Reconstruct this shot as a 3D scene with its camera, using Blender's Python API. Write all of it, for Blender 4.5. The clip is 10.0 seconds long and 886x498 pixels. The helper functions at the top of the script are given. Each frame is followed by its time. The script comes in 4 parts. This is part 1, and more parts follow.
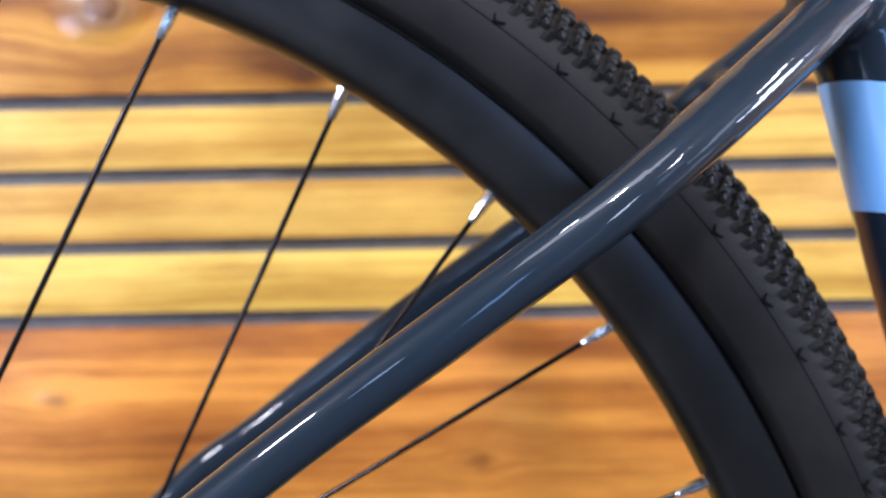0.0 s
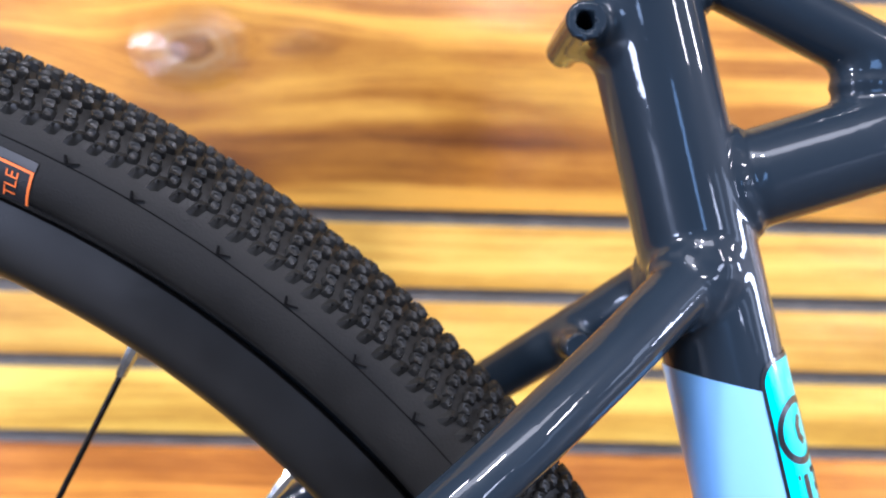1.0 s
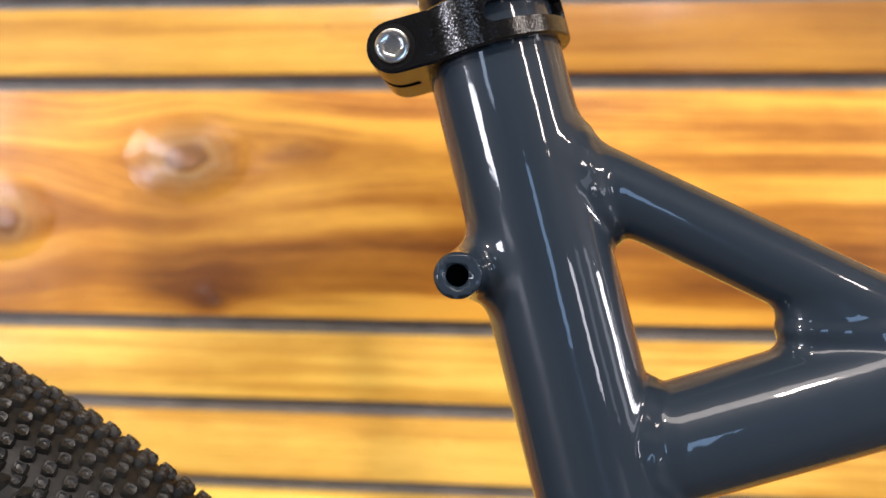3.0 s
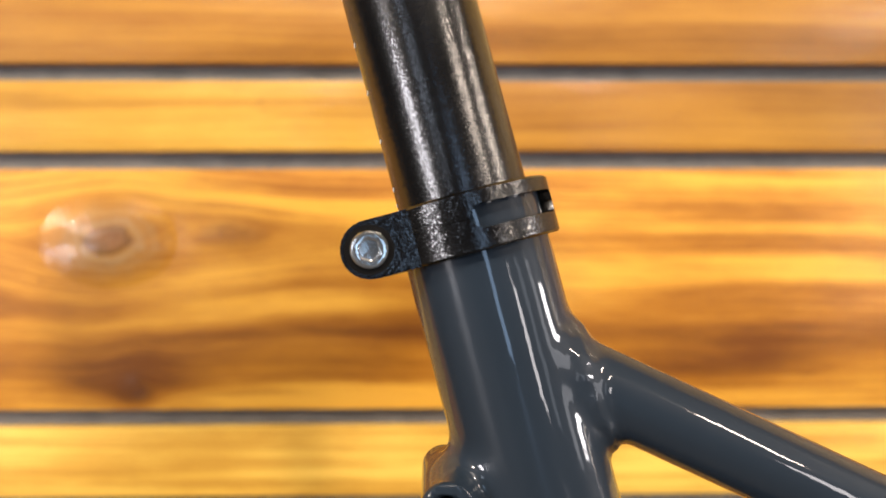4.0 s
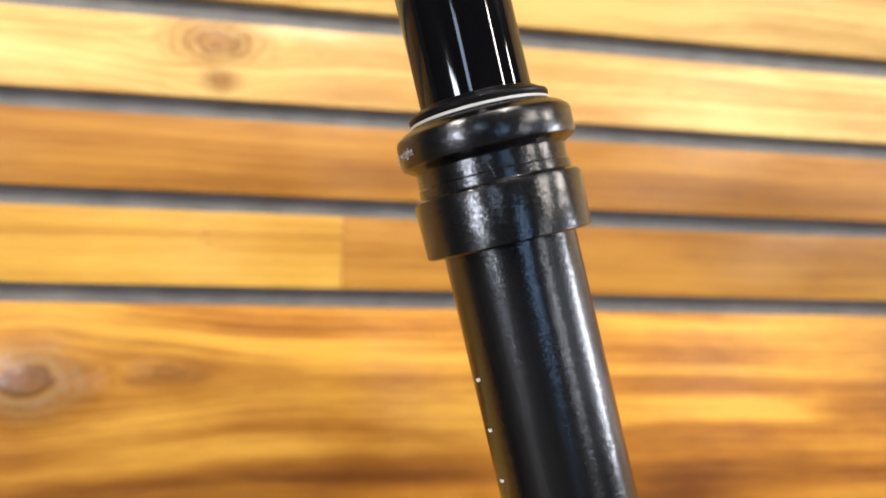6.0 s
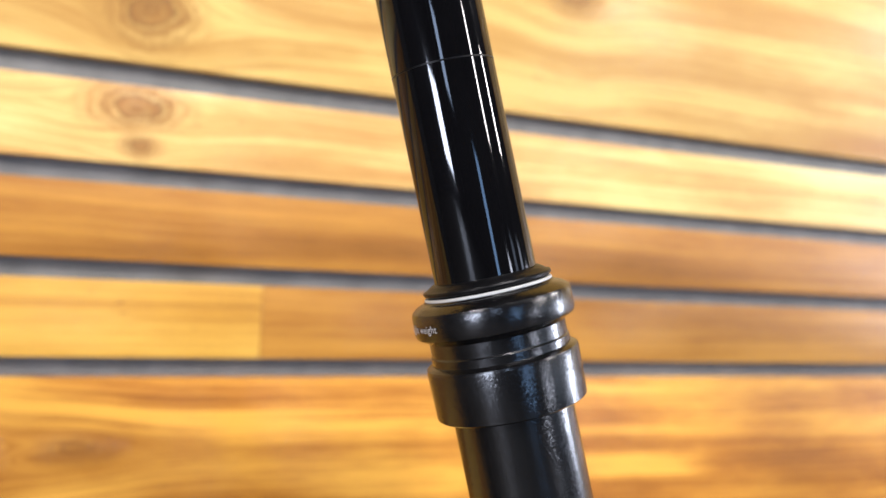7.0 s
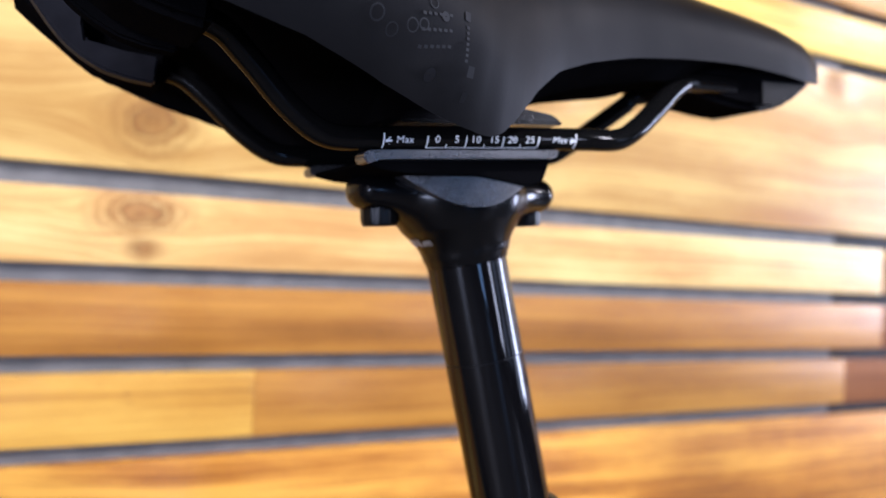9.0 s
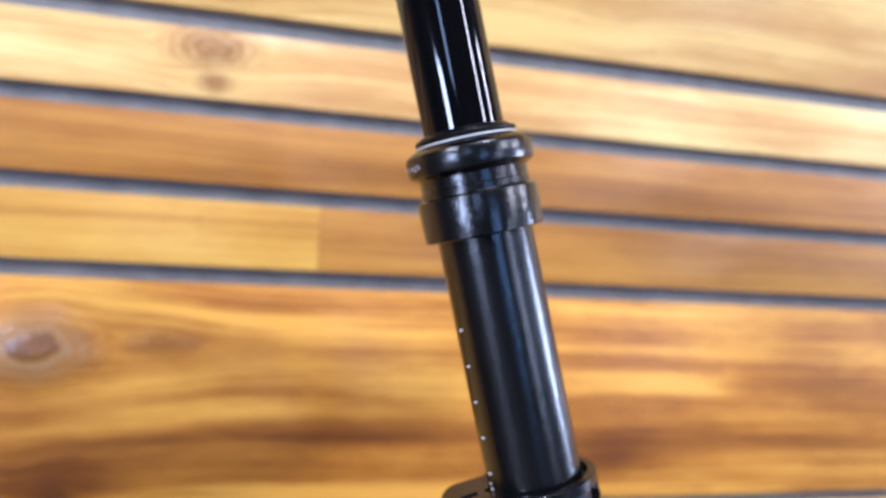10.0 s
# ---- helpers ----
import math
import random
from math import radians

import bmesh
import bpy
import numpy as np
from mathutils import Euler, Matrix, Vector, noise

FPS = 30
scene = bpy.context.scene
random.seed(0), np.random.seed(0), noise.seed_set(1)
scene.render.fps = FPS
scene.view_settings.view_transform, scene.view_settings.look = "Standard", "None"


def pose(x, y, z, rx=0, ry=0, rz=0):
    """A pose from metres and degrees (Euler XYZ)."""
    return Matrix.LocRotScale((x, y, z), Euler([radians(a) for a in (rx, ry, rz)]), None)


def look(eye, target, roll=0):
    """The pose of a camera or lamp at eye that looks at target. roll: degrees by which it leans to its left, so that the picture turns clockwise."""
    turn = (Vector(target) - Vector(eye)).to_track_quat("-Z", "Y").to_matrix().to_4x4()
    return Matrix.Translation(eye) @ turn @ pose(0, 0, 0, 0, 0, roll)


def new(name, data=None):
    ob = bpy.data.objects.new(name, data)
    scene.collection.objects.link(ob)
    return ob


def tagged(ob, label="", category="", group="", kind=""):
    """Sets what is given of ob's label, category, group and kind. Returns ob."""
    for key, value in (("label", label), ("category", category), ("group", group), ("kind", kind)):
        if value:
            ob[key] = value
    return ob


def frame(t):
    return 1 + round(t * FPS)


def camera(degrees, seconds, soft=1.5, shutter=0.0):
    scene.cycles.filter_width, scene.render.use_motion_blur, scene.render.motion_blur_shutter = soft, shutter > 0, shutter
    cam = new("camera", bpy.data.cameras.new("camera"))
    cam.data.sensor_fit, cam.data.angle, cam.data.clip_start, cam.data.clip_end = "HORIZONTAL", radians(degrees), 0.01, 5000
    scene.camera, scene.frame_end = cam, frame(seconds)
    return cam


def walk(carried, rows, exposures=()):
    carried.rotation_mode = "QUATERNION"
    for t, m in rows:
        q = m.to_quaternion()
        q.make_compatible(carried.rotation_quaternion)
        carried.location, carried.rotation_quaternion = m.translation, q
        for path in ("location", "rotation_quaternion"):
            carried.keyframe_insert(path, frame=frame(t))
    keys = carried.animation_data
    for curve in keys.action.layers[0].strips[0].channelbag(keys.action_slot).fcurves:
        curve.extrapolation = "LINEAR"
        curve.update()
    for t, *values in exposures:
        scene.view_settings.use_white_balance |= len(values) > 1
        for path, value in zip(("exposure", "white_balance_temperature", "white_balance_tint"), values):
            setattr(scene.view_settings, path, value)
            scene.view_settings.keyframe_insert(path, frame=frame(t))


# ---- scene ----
cam = camera(58.43, 10.0)
PATH = [
    (0.0, pose(0.1762, -0.2648, 0.5701) @ pose(0, 0, 0, 87.88, 0, 0.05) @ pose(0, 0, 0, 0, 0, -1.15)),
    (0.3, pose(0.2050, -0.2528, 0.5933) @ pose(0, 0, 0, 88.18, 0, -0.15) @ pose(0, 0, 0, 0, 0, -0.89)),
    (0.5, pose(0.2190, -0.2504, 0.6129) @ pose(0, 0, 0, 88.70, 0, -0.47) @ pose(0, 0, 0, 0, 0, -0.12)),
    (1.0, pose(0.2307, -0.2373, 0.6487) @ pose(0, 0, 0, 89.24, 0, -1.12) @ pose(0, 0, 0, 0, 0, 1.53)),
    (1.5, pose(0.2356, -0.2245, 0.6689) @ pose(0, 0, 0, 89.71, 0, -0.60) @ pose(0, 0, 0, 0, 0, 2.15)),
    (2.0, pose(0.2624, -0.2084, 0.7072) @ pose(0, 0, 0, 89.73, 0, 1.83) @ pose(0, 0, 0, 0, 0, 1.69)),
    (2.2, pose(0.2713, -0.2040, 0.7154) @ pose(0, 0, 0, 89.75, 0, 2.45) @ pose(0, 0, 0, 0, 0, 1.38)),
    (3.3, pose(0.2876, -0.2032, 0.7151) @ pose(0, 0, 0, 90.79, 0, 5.13) @ pose(0, 0, 0, 0, 0, 0.81)),
    (3.5, pose(0.2893, -0.2016, 0.7261) @ pose(0, 0, 0, 91.14, 0, 3.39) @ pose(0, 0, 0, 0, 0, 0.23)),
    (4.0, pose(0.2696, -0.1862, 0.7605) @ pose(0, 0, 0, 91.48, 0, -0.86) @ pose(0, 0, 0, 0, 0, -0.14)),
    (4.5, pose(0.2631, -0.1877, 0.7692) @ pose(0, 0, 0, 91.66, 0, -2.82) @ pose(0, 0, 0, 0, 0, 0.12)),
    (5.0, pose(0.2585, -0.1873, 0.7766) @ pose(0, 0, 0, 91.77, 0, -3.89) @ pose(0, 0, 0, 0, 0, 0.13)),
    (5.5, pose(0.2359, -0.1780, 0.8099) @ pose(0, 0, 0, 91.68, 0, -6.41) @ pose(0, 0, 0, 0, 0, 0.62)),
    (5.7, pose(0.2216, -0.1750, 0.8268) @ pose(0, 0, 0, 91.87, 0, -8.38) @ pose(0, 0, 0, 0, 0, 0.99)),
    (6.8, pose(0.1755, -0.1810, 0.8738) @ pose(0, 0, 0, 93.43, 0, -19.20) @ pose(0, 0, 0, 0, 0, 1.99)),
    (7.0, pose(0.1653, -0.1826, 0.8808) @ pose(0, 0, 0, 93.65, 0, -21.15) @ pose(0, 0, 0, 0, 0, 2.15)),
    (7.5, pose(0.1419, -0.1998, 0.9056) @ pose(0, 0, 0, 93.27, 0, -25.11) @ pose(0, 0, 0, 0, 0, 2.54)),
    (8.0, pose(0.1266, -0.2094, 0.9377) @ pose(0, 0, 0, 92.53, 0, -27.34) @ pose(0, 0, 0, 0, 0, 2.68)),
    (8.5, pose(0.1100, -0.2172, 0.9606) @ pose(0, 0, 0, 91.56, 0, -27.54) @ pose(0, 0, 0, 0, 0, 2.67)),
    (8.8, pose(0.1063, -0.2230, 0.9699) @ pose(0, 0, 0, 91.31, 0, -27.18) @ pose(0, 0, 0, 0, 0, 2.41)),
    (9.0, pose(0.1027, -0.2261, 0.9676) @ pose(0, 0, 0, 91.03, 0, -26.87) @ pose(0, 0, 0, 0, 0, 2.73)),
    (9.5, pose(0.1081, -0.2260, 0.9471) @ pose(0, 0, 0, 90.81, 0, -25.06) @ pose(0, 0, 0, 0, 0, 2.53)),
    (9.8, pose(0.1451, -0.2339, 0.8820) @ pose(0, 0, 0, 91.51, 0, -19.73) @ pose(0, 0, 0, 0, 0, 2.55)),
    (10.0, pose(0.1755, -0.2419, 0.8414) @ pose(0, 0, 0, 91.79, 0, -15.50) @ pose(0, 0, 0, 0, 0, 2.77)),
]
# the clip's camera shifts its exposure and white balance on the way: seconds, stops, kelvin, tint
BALANCE = [(0.0, -0.12, 5200, 21), (0.5, 0.07, 5120, 20), (1.0, 0.14, 5250, 21), (1.5, 0.19, 5650, 14), (2.0, 0.08, 5700, 18), (3.5, -0.04, 6800, 19), (4.0, -0.03, 7000, 18), (5.0, -0.07, 6750, 16), (5.5, -0.08, 6450, 13), (7.0, 0.0, 5800, 16), (7.5, 0.0, 5600, 16), (8.5, -0.03, 5450, 19), (9.0, -0.06, 5300, 24), (9.5, -0.1, 5100, 22), (10.0, -0.12, 4950, 23)]
walk(cam, PATH, BALANCE)
cam.data.dof.use_dof = True
cam.data.dof.focus_distance = 0.190
cam.data.dof.aperture_fstop = 10.0

# ---- world and lamps ----
world = bpy.data.worlds.new("world")
scene.world = world
world.use_nodes = True
world.node_tree.nodes["Background"].inputs[0].default_value = (0.6, 0.7, 0.9, 1)
world.node_tree.nodes["Background"].inputs[1].default_value = 0.02


def lamp(name, eye, target, power, size, colour, size_y=None):
    data = bpy.data.lights.new(name, "AREA")
    data.energy, data.color, data.size = power, colour, size
    data.shape = "DISK"
    if size_y:
        data.shape, data.size_y = "RECTANGLE", size_y
    ob = new(name, data)
    ob.matrix_world = look(eye, target)
    return ob


AIM = (0.3, 0.3, 0.85)
WARM = (1.0, 0.91, 0.78)
lamp("track_lamp", (-3.1, -2.4, 2.4), AIM, 142, 0.45, WARM)
lamp("track_lamp", (3.5, -3.3, 2.75), AIM, 72, 0.22, WARM, 1.0)
lamp("track_lamp", (4.3, -1.25, 2.65), (0.6, 0.3, 0.95), 50, 0.16, WARM, 0.6)
lamp("track_lamp", (0.5, -2.0, 2.8), (0.5, 0.33, 1.1), 60, 0.19, WARM)
lamp("track_lamp", (-0.4, -1.35, 2.95), (0.1, 0.1, 0.6), 9, 0.12, WARM)
lamp("ceiling_light", (0.25, -1.75, 3.0), (0.25, -0.2, 0.9), 60, 2.0, (1.0, 0.94, 0.84), 0.9)
lamp("window_light", (-3.6, -3.15, 0.55), (0.3, 0, 0.8), 100, 0.85, (0.88, 0.93, 1.0), 0.6)
lamp("window_light", (-1.8, -4.7, 1.5), (0.2, 0.2, 0.8), 12, 0.5, (0.64, 0.80, 1.0), 0.6)
lamp("window_light", (3.7, -4.7, 0.95), (0.3, 0, 0.8), 32, 0.45, (0.95, 0.97, 1.0), 1.0)
lamp("window_light", (5.6, -2.1, 1.3), (0.3, 0, 0.9), 13, 0.6, (0.85, 0.92, 1.0), 1.5)
lamp("window_light", (5.6, -4.3, 1.3), (0.3, 0, 0.9), 8, 0.7, (0.75, 0.87, 1.0), 1.5)
lamp("window_light", (5.3, -0.65, 1.25), (0.3, 0, 0.8), 112, 0.6, (0.95, 0.97, 1.0), 1.1)
lamp("window_light", (1.0, -6.0, 0.85), (0.25, 0, 0.9), 26, 0.55, (0.40, 0.66, 1.0), 1.5)


# ---- node helpers and materials ----
class Nodes:
    def __init__(self, name):
        self.mat = bpy.data.materials.new(name)
        self.mat.use_nodes = True
        self.tree = self.mat.node_tree
        self.bsdf = self.tree.nodes["Principled BSDF"]

    def put(self, kind):
        return self.tree.nodes.new(kind)

    def wire(self, value, socket):
        if isinstance(value, bpy.types.NodeSocket):
            self.tree.links.new(value, socket)
        else:
            socket.default_value = value

    def math(self, op, a, b=0.0, c=0.0, clamp=False):
        n = self.put("ShaderNodeMath")
        n.operation, n.use_clamp = op, clamp
        for s, v in zip(n.inputs, (a, b, c)):
            self.wire(v, s)
        return n.outputs[0]

    def noise(self, vector, scale, detail=3.0, rough=0.55):
        n = self.put("ShaderNodeTexNoise")
        self.wire(vector, n.inputs["Vector"])
        n.inputs["Scale"].default_value, n.inputs["Detail"].default_value, n.inputs["Roughness"].default_value = scale, detail, rough
        return n.outputs["Fac"]

    def join(self, x, y, z):
        n = self.put("ShaderNodeCombineXYZ")
        for s, v in zip(n.inputs, (x, y, z)):
            self.wire(v, s)
        return n.outputs[0]

    def ramp(self, fac, stops):
        n = self.put("ShaderNodeValToRGB")
        self.wire(fac, n.inputs[0])
        e = n.color_ramp.elements
        while len(e) < len(stops):
            e.new(0.5)
        for k, (p, c) in zip(e, stops):
            k.position, k.color = p, (*c, 1)
        return n.outputs[0]

    def mix(self, fac, a, b, blend="MIX"):
        n = self.put("ShaderNodeMix")
        n.data_type, n.blend_type = "RGBA", blend
        for s, v in ((n.inputs[0], fac), (n.inputs[6], a), (n.inputs[7], b)):
            self.wire(v, s)
        return n.outputs[2]

    def span(self, v, lo, hi, to_lo=0.0, to_hi=1.0):
        n = self.put("ShaderNodeMapRange")
        for s, k in zip(n.inputs, (v, lo, hi, to_lo, to_hi)):
            self.wire(k, s)
        return n.outputs[0]

    def bump(self, height, strength, distance):
        n = self.put("ShaderNodeBump")
        self.wire(height, n.inputs["Height"])
        n.inputs["Strength"].default_value, n.inputs["Distance"].default_value = strength, distance
        self.wire(n.outputs[0], self.bsdf.inputs["Normal"])
        self.wire(n.outputs[0], self.bsdf.inputs["Coat Normal"])

    def set(self, **values):
        names = dict(base="Base Color", rough="Roughness", metal="Metallic", coat="Coat Weight", coat_rough="Coat Roughness", spec="Specular IOR Level")
        for k, v in values.items():
            s = self.bsdf.inputs[names[k]]
            if isinstance(v, tuple):
                v = (*v, 1)
            self.wire(v, s)
        return self


def coords(n):
    return n.put("ShaderNodeTexCoord").outputs["Object"]


def plain(name, colour, rough, metal=0.0, coat=0.0, grain=0.0, grain_scale=900.0, vary=0.25, coat_rough=0.05, spec=0.5, sparkle=0.0):
    """A plain coat with cloudy colour variation, uneven gloss and fine relief."""
    n = Nodes(name)
    v = coords(n)
    big = n.noise(v, 38.0, 4)
    fine = n.noise(v, grain_scale, 2)
    dark = tuple(c * (1 - vary) for c in colour)
    light = tuple(min(1, c * (1 + vary)) for c in colour)
    n.set(base=n.ramp(big, [(0.3, dark), (0.7, light)]), metal=metal, coat=coat, coat_rough=coat_rough, spec=spec)
    gloss = n.span(big, 0.3, 0.7, rough * 0.85, rough * 1.15)
    if sparkle:
        cell = n.put("ShaderNodeTexVoronoi")
        n.wire(v, cell.inputs["Vector"])
        cell.inputs["Scale"].default_value = 4600.0
        grit = n.put("ShaderNodeSeparateColor")
        n.wire(cell.outputs["Color"], grit.inputs[0])
        gloss = n.math("MULTIPLY", gloss, n.span(grit.outputs[0], 0.0, 1.0, 1.0 - 0.5 * sparkle, 1.0 + 0.5 * sparkle))
        # each grain of the blasted surface leans its own way
        lean, add, unit = (n.put("ShaderNodeVectorMath") for _ in range(3))
        lean.operation, add.operation, unit.operation = "MULTIPLY_ADD", "ADD", "NORMALIZE"
        n.wire(cell.outputs["Color"], lean.inputs[0])
        lean.inputs[1].default_value, lean.inputs[2].default_value = (sparkle,) * 3, (-0.5 * sparkle,) * 3
        n.wire(lean.outputs[0], add.inputs[0])
        n.wire(n.put("ShaderNodeNewGeometry").outputs["Normal"], add.inputs[1])
        n.wire(add.outputs[0], unit.inputs[0])
        n.wire(unit.outputs[0], n.bsdf.inputs["Normal"])
    elif grain:
        n.bump(fine, grain, 0.0004)
    n.set(rough=gloss)
    return n.mat


def wood(name, dark, mid, light, knots=(), seed=0.0, bands=(), gloss=0.42):
    """Varnished softwood whose grain runs along x and flows round its knots (x, z, radius, stretch, strength, how pale
    its painted varnish sheen).
    """
    n = Nodes(name)
    sep = n.put("ShaderNodeSeparateXYZ")
    n.wire(coords(n), sep.inputs[0])
    rnd = n.put("ShaderNodeObjectInfo").outputs["Random"]
    x, z = sep.outputs[0], sep.outputs[2]
    wob = n.noise(n.join(n.math("MULTIPLY", x, 3.2), seed, n.math("MULTIPLY", z, 7.0)), 1.0, 1)
    zz = n.math("ADD", z, n.math("MULTIPLY", n.math("SUBTRACT", wob, 0.5), 0.013))
    eye = rim = pale = crack = dome = None
    ripple = n.noise(n.join(n.math("MULTIPLY", x, 620.0), seed, n.math("MULTIPLY", z, 110.0)), 1.0, 2)
    flutter = n.math("SUBTRACT", n.noise(n.join(x, 0.0, z), 60.0, 3), 0.5)
    for kx, kz, r, asp, strong, pale_sheen in knots:
        dx = n.math("SUBTRACT", x, kx)
        dz = n.math("SUBTRACT", z, kz)
        # the grain parts before the knot and closes behind it, over a long spindle
        sx = n.math("DIVIDE", dx, r * asp * 2.2)
        spindle = n.math("POWER", 2.718, n.math("MULTIPLY", n.math("MULTIPLY", sx, sx), -1.0))
        reach = n.math("DIVIDE", r * r * 1.9, n.math("ADD", n.math("MULTIPLY", dz, dz), r * r * 1.3))
        zz = n.math("SUBTRACT", zz, n.math("MULTIPLY", n.math("MULTIPLY", dz, reach), spindle))
        ex = n.math("DIVIDE", dx, asp)
        d = n.math("SQRT", n.math("ADD", n.math("MULTIPLY", ex, ex), n.math("MULTIPLY", dz, dz)))
        wavy = n.math("ADD", d, n.math("MULTIPLY", flutter, r * 0.7))
        e = n.math("MULTIPLY", n.span(wavy, r * 0.56, r * 0.46), strong)
        rings = n.math("MULTIPLY_ADD", n.math("SINE", n.math("MULTIPLY", wavy, 19.0 / r)), 0.26, n.span(ripple, 0.3, 0.7, 0.30, 0.95))
        # the rim is painted stronger on its left, where the varnish glints
        lean = n.span(dx, -1.2 * r * asp, 1.2 * r * asp, 1.0, 1.0 - 0.45 * pale_sheen)
        q = n.math("MULTIPLY", n.math("MULTIPLY", n.span(wavy, r * 1.55, r * 0.70), rings), n.math("MULTIPLY", lean, strong))
        gap = n.math("DIVIDE", n.math("SUBTRACT", wavy, r * 0.52), r * 0.05)
        k = n.math("MULTIPLY", n.math("POWER", 2.718, n.math("MULTIPLY", n.math("MULTIPLY", gap, gap), -1.0)), strong * 0.5)
        crack = k if crack is None else n.math("MAXIMUM", crack, k)
        eye = e if eye is None else n.math("MAXIMUM", eye, e)
        rim = q if rim is None else n.math("MAXIMUM", rim, q)
        # the plank swells over a sound knot and the varnish lies thick there
        b = n.math("MULTIPLY", n.span(n.math("ADD", d, n.math("MULTIPLY", flutter, r * 0.25)), r * 1.7, r * 0.3), pale_sheen * r / 0.0185)
        dome = b if dome is None else n.math("MAXIMUM", dome, b)
        w = n.math("MULTIPLY", n.span(d, r * 3.0, r * 2.0), pale_sheen)
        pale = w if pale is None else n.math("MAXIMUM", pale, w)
    shift = n.math("MULTIPLY", rnd, 7.0)
    broad = n.noise(n.join(n.math("ADD", n.math("MULTIPLY", x, 1.9), shift), seed + 3.1, n.math("MULTIPLY", zz, 34.0)), 1.0, 2)
    streak = n.noise(n.join(n.math("ADD", n.math("MULTIPLY", x, 3.0), shift), seed, n.math("MULTIPLY", zz, 190.0)), 1.0, 4, 0.6)
    fibre = n.noise(n.join(n.math("MULTIPLY", x, 40.0), seed, n.math("MULTIPLY", zz, 1500.0)), 1.0, 2)
    line = n.noise(n.join(n.math("ADD", n.math("MULTIPLY", x, 7.0), shift), seed + 1.7, n.math("MULTIPLY", zz, 620.0)), 1.0, 3, 0.65)
    tone = n.math("ADD", n.math("MULTIPLY", broad, 0.46), n.math("ADD", n.math("MULTIPLY", streak, 0.25), n.math("ADD", n.math("MULTIPLY", line, 0.17), n.math("MULTIPLY", fibre, 0.16))))
    cloud = n.noise(n.join(n.math("ADD", n.math("MULTIPLY", x, 9.0), shift), seed + 5.0, n.math("MULTIPLY", z, 24.0)), 1.0, 3)
    tone = n.math("ADD", tone, n.math("MULTIPLY", n.math("SUBTRACT", cloud, 0.5), 0.22))
    for bz, bh, bx, bw, amount in bands:
        fz = n.math("DIVIDE", n.math("SUBTRACT", zz, bz), bh)
        fx = n.math("DIVIDE", n.math("SUBTRACT", x, bx), bw)
        g = n.math("POWER", 2.718, n.math("MULTIPLY", n.math("ADD", n.math("MULTIPLY", fz, fz), n.math("MULTIPLY", fx, fx)), -1.0))
        tone = n.math("SUBTRACT", tone, n.math("MULTIPLY", g, n.math("MULTIPLY", n.span(n.math("ADD", n.math("MULTIPLY", streak, 0.6), n.math("MULTIPLY", line, 0.4)), 0.40, 0.56, 0.40, 1.0), amount)))
    colour = n.ramp(tone, [(0.355, dark), (0.48, mid), (0.595, light)])
    if knots:
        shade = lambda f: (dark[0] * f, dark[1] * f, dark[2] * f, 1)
        # varnish glint is put into the rim's base colour as a paler tone
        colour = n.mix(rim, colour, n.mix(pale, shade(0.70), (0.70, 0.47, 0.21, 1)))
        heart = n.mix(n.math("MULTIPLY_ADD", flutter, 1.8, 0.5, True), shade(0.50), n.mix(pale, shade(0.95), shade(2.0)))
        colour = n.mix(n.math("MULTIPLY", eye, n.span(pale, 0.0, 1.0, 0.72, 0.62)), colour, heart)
        colour = n.mix(crack, colour, shade(0.30))
    fleck = n.noise(n.join(n.math("ADD", n.math("MULTIPLY", x, 70.0), shift), seed + 9.0, n.math("MULTIPLY", zz, 330.0)), 1.0, 2, 0.5)
    sparse = n.noise(n.join(n.math("MULTIPLY", x, 11.0), seed + 12.0, n.math("MULTIPLY", z, 19.0)), 1.0, 2)
    mark = n.math("MULTIPLY", n.span(fleck, 0.66, 0.74), n.span(sparse, 0.48, 0.62))
    colour = n.mix(n.math("MULTIPLY", mark, 0.55), colour, (0.16, 0.060, 0.015, 1))
    hs = n.put("ShaderNodeHueSaturation")
    n.wire(colour, hs.inputs["Color"])
    n.wire(n.span(rnd, 0.0, 1.0, 0.94, 1.05), hs.inputs["Value"])
    n.wire(n.span(rnd, 0.0, 1.0, 0.494, 0.504), hs.inputs["Hue"])
    n.set(base=hs.outputs[0], coat=n.math("MULTIPLY_ADD", dome, 0.9, 0.20, True) if knots else 0.20, coat_rough=n.span(cloud, 0.3, 0.7, 0.11, 0.19), spec=0.25)
    n.set(rough=n.span(streak, 0.3, 0.7, gloss + 0.12, gloss - 0.06))
    height = n.math("ADD", n.math("MULTIPLY", streak, 0.6), n.math("ADD", n.math("MULTIPLY", line, 0.25), n.math("MULTIPLY", fibre, 0.15)))
    if knots:
        height = n.math("ADD", height, n.math("MULTIPLY", rim, 0.6))
        height = n.math("ADD", height, n.math("MULTIPLY", dome, 26.0))
    n.bump(n.math("ADD", height, n.math("MULTIPLY", wob, 4.0)), 0.5, 0.0012)
    return n.mat


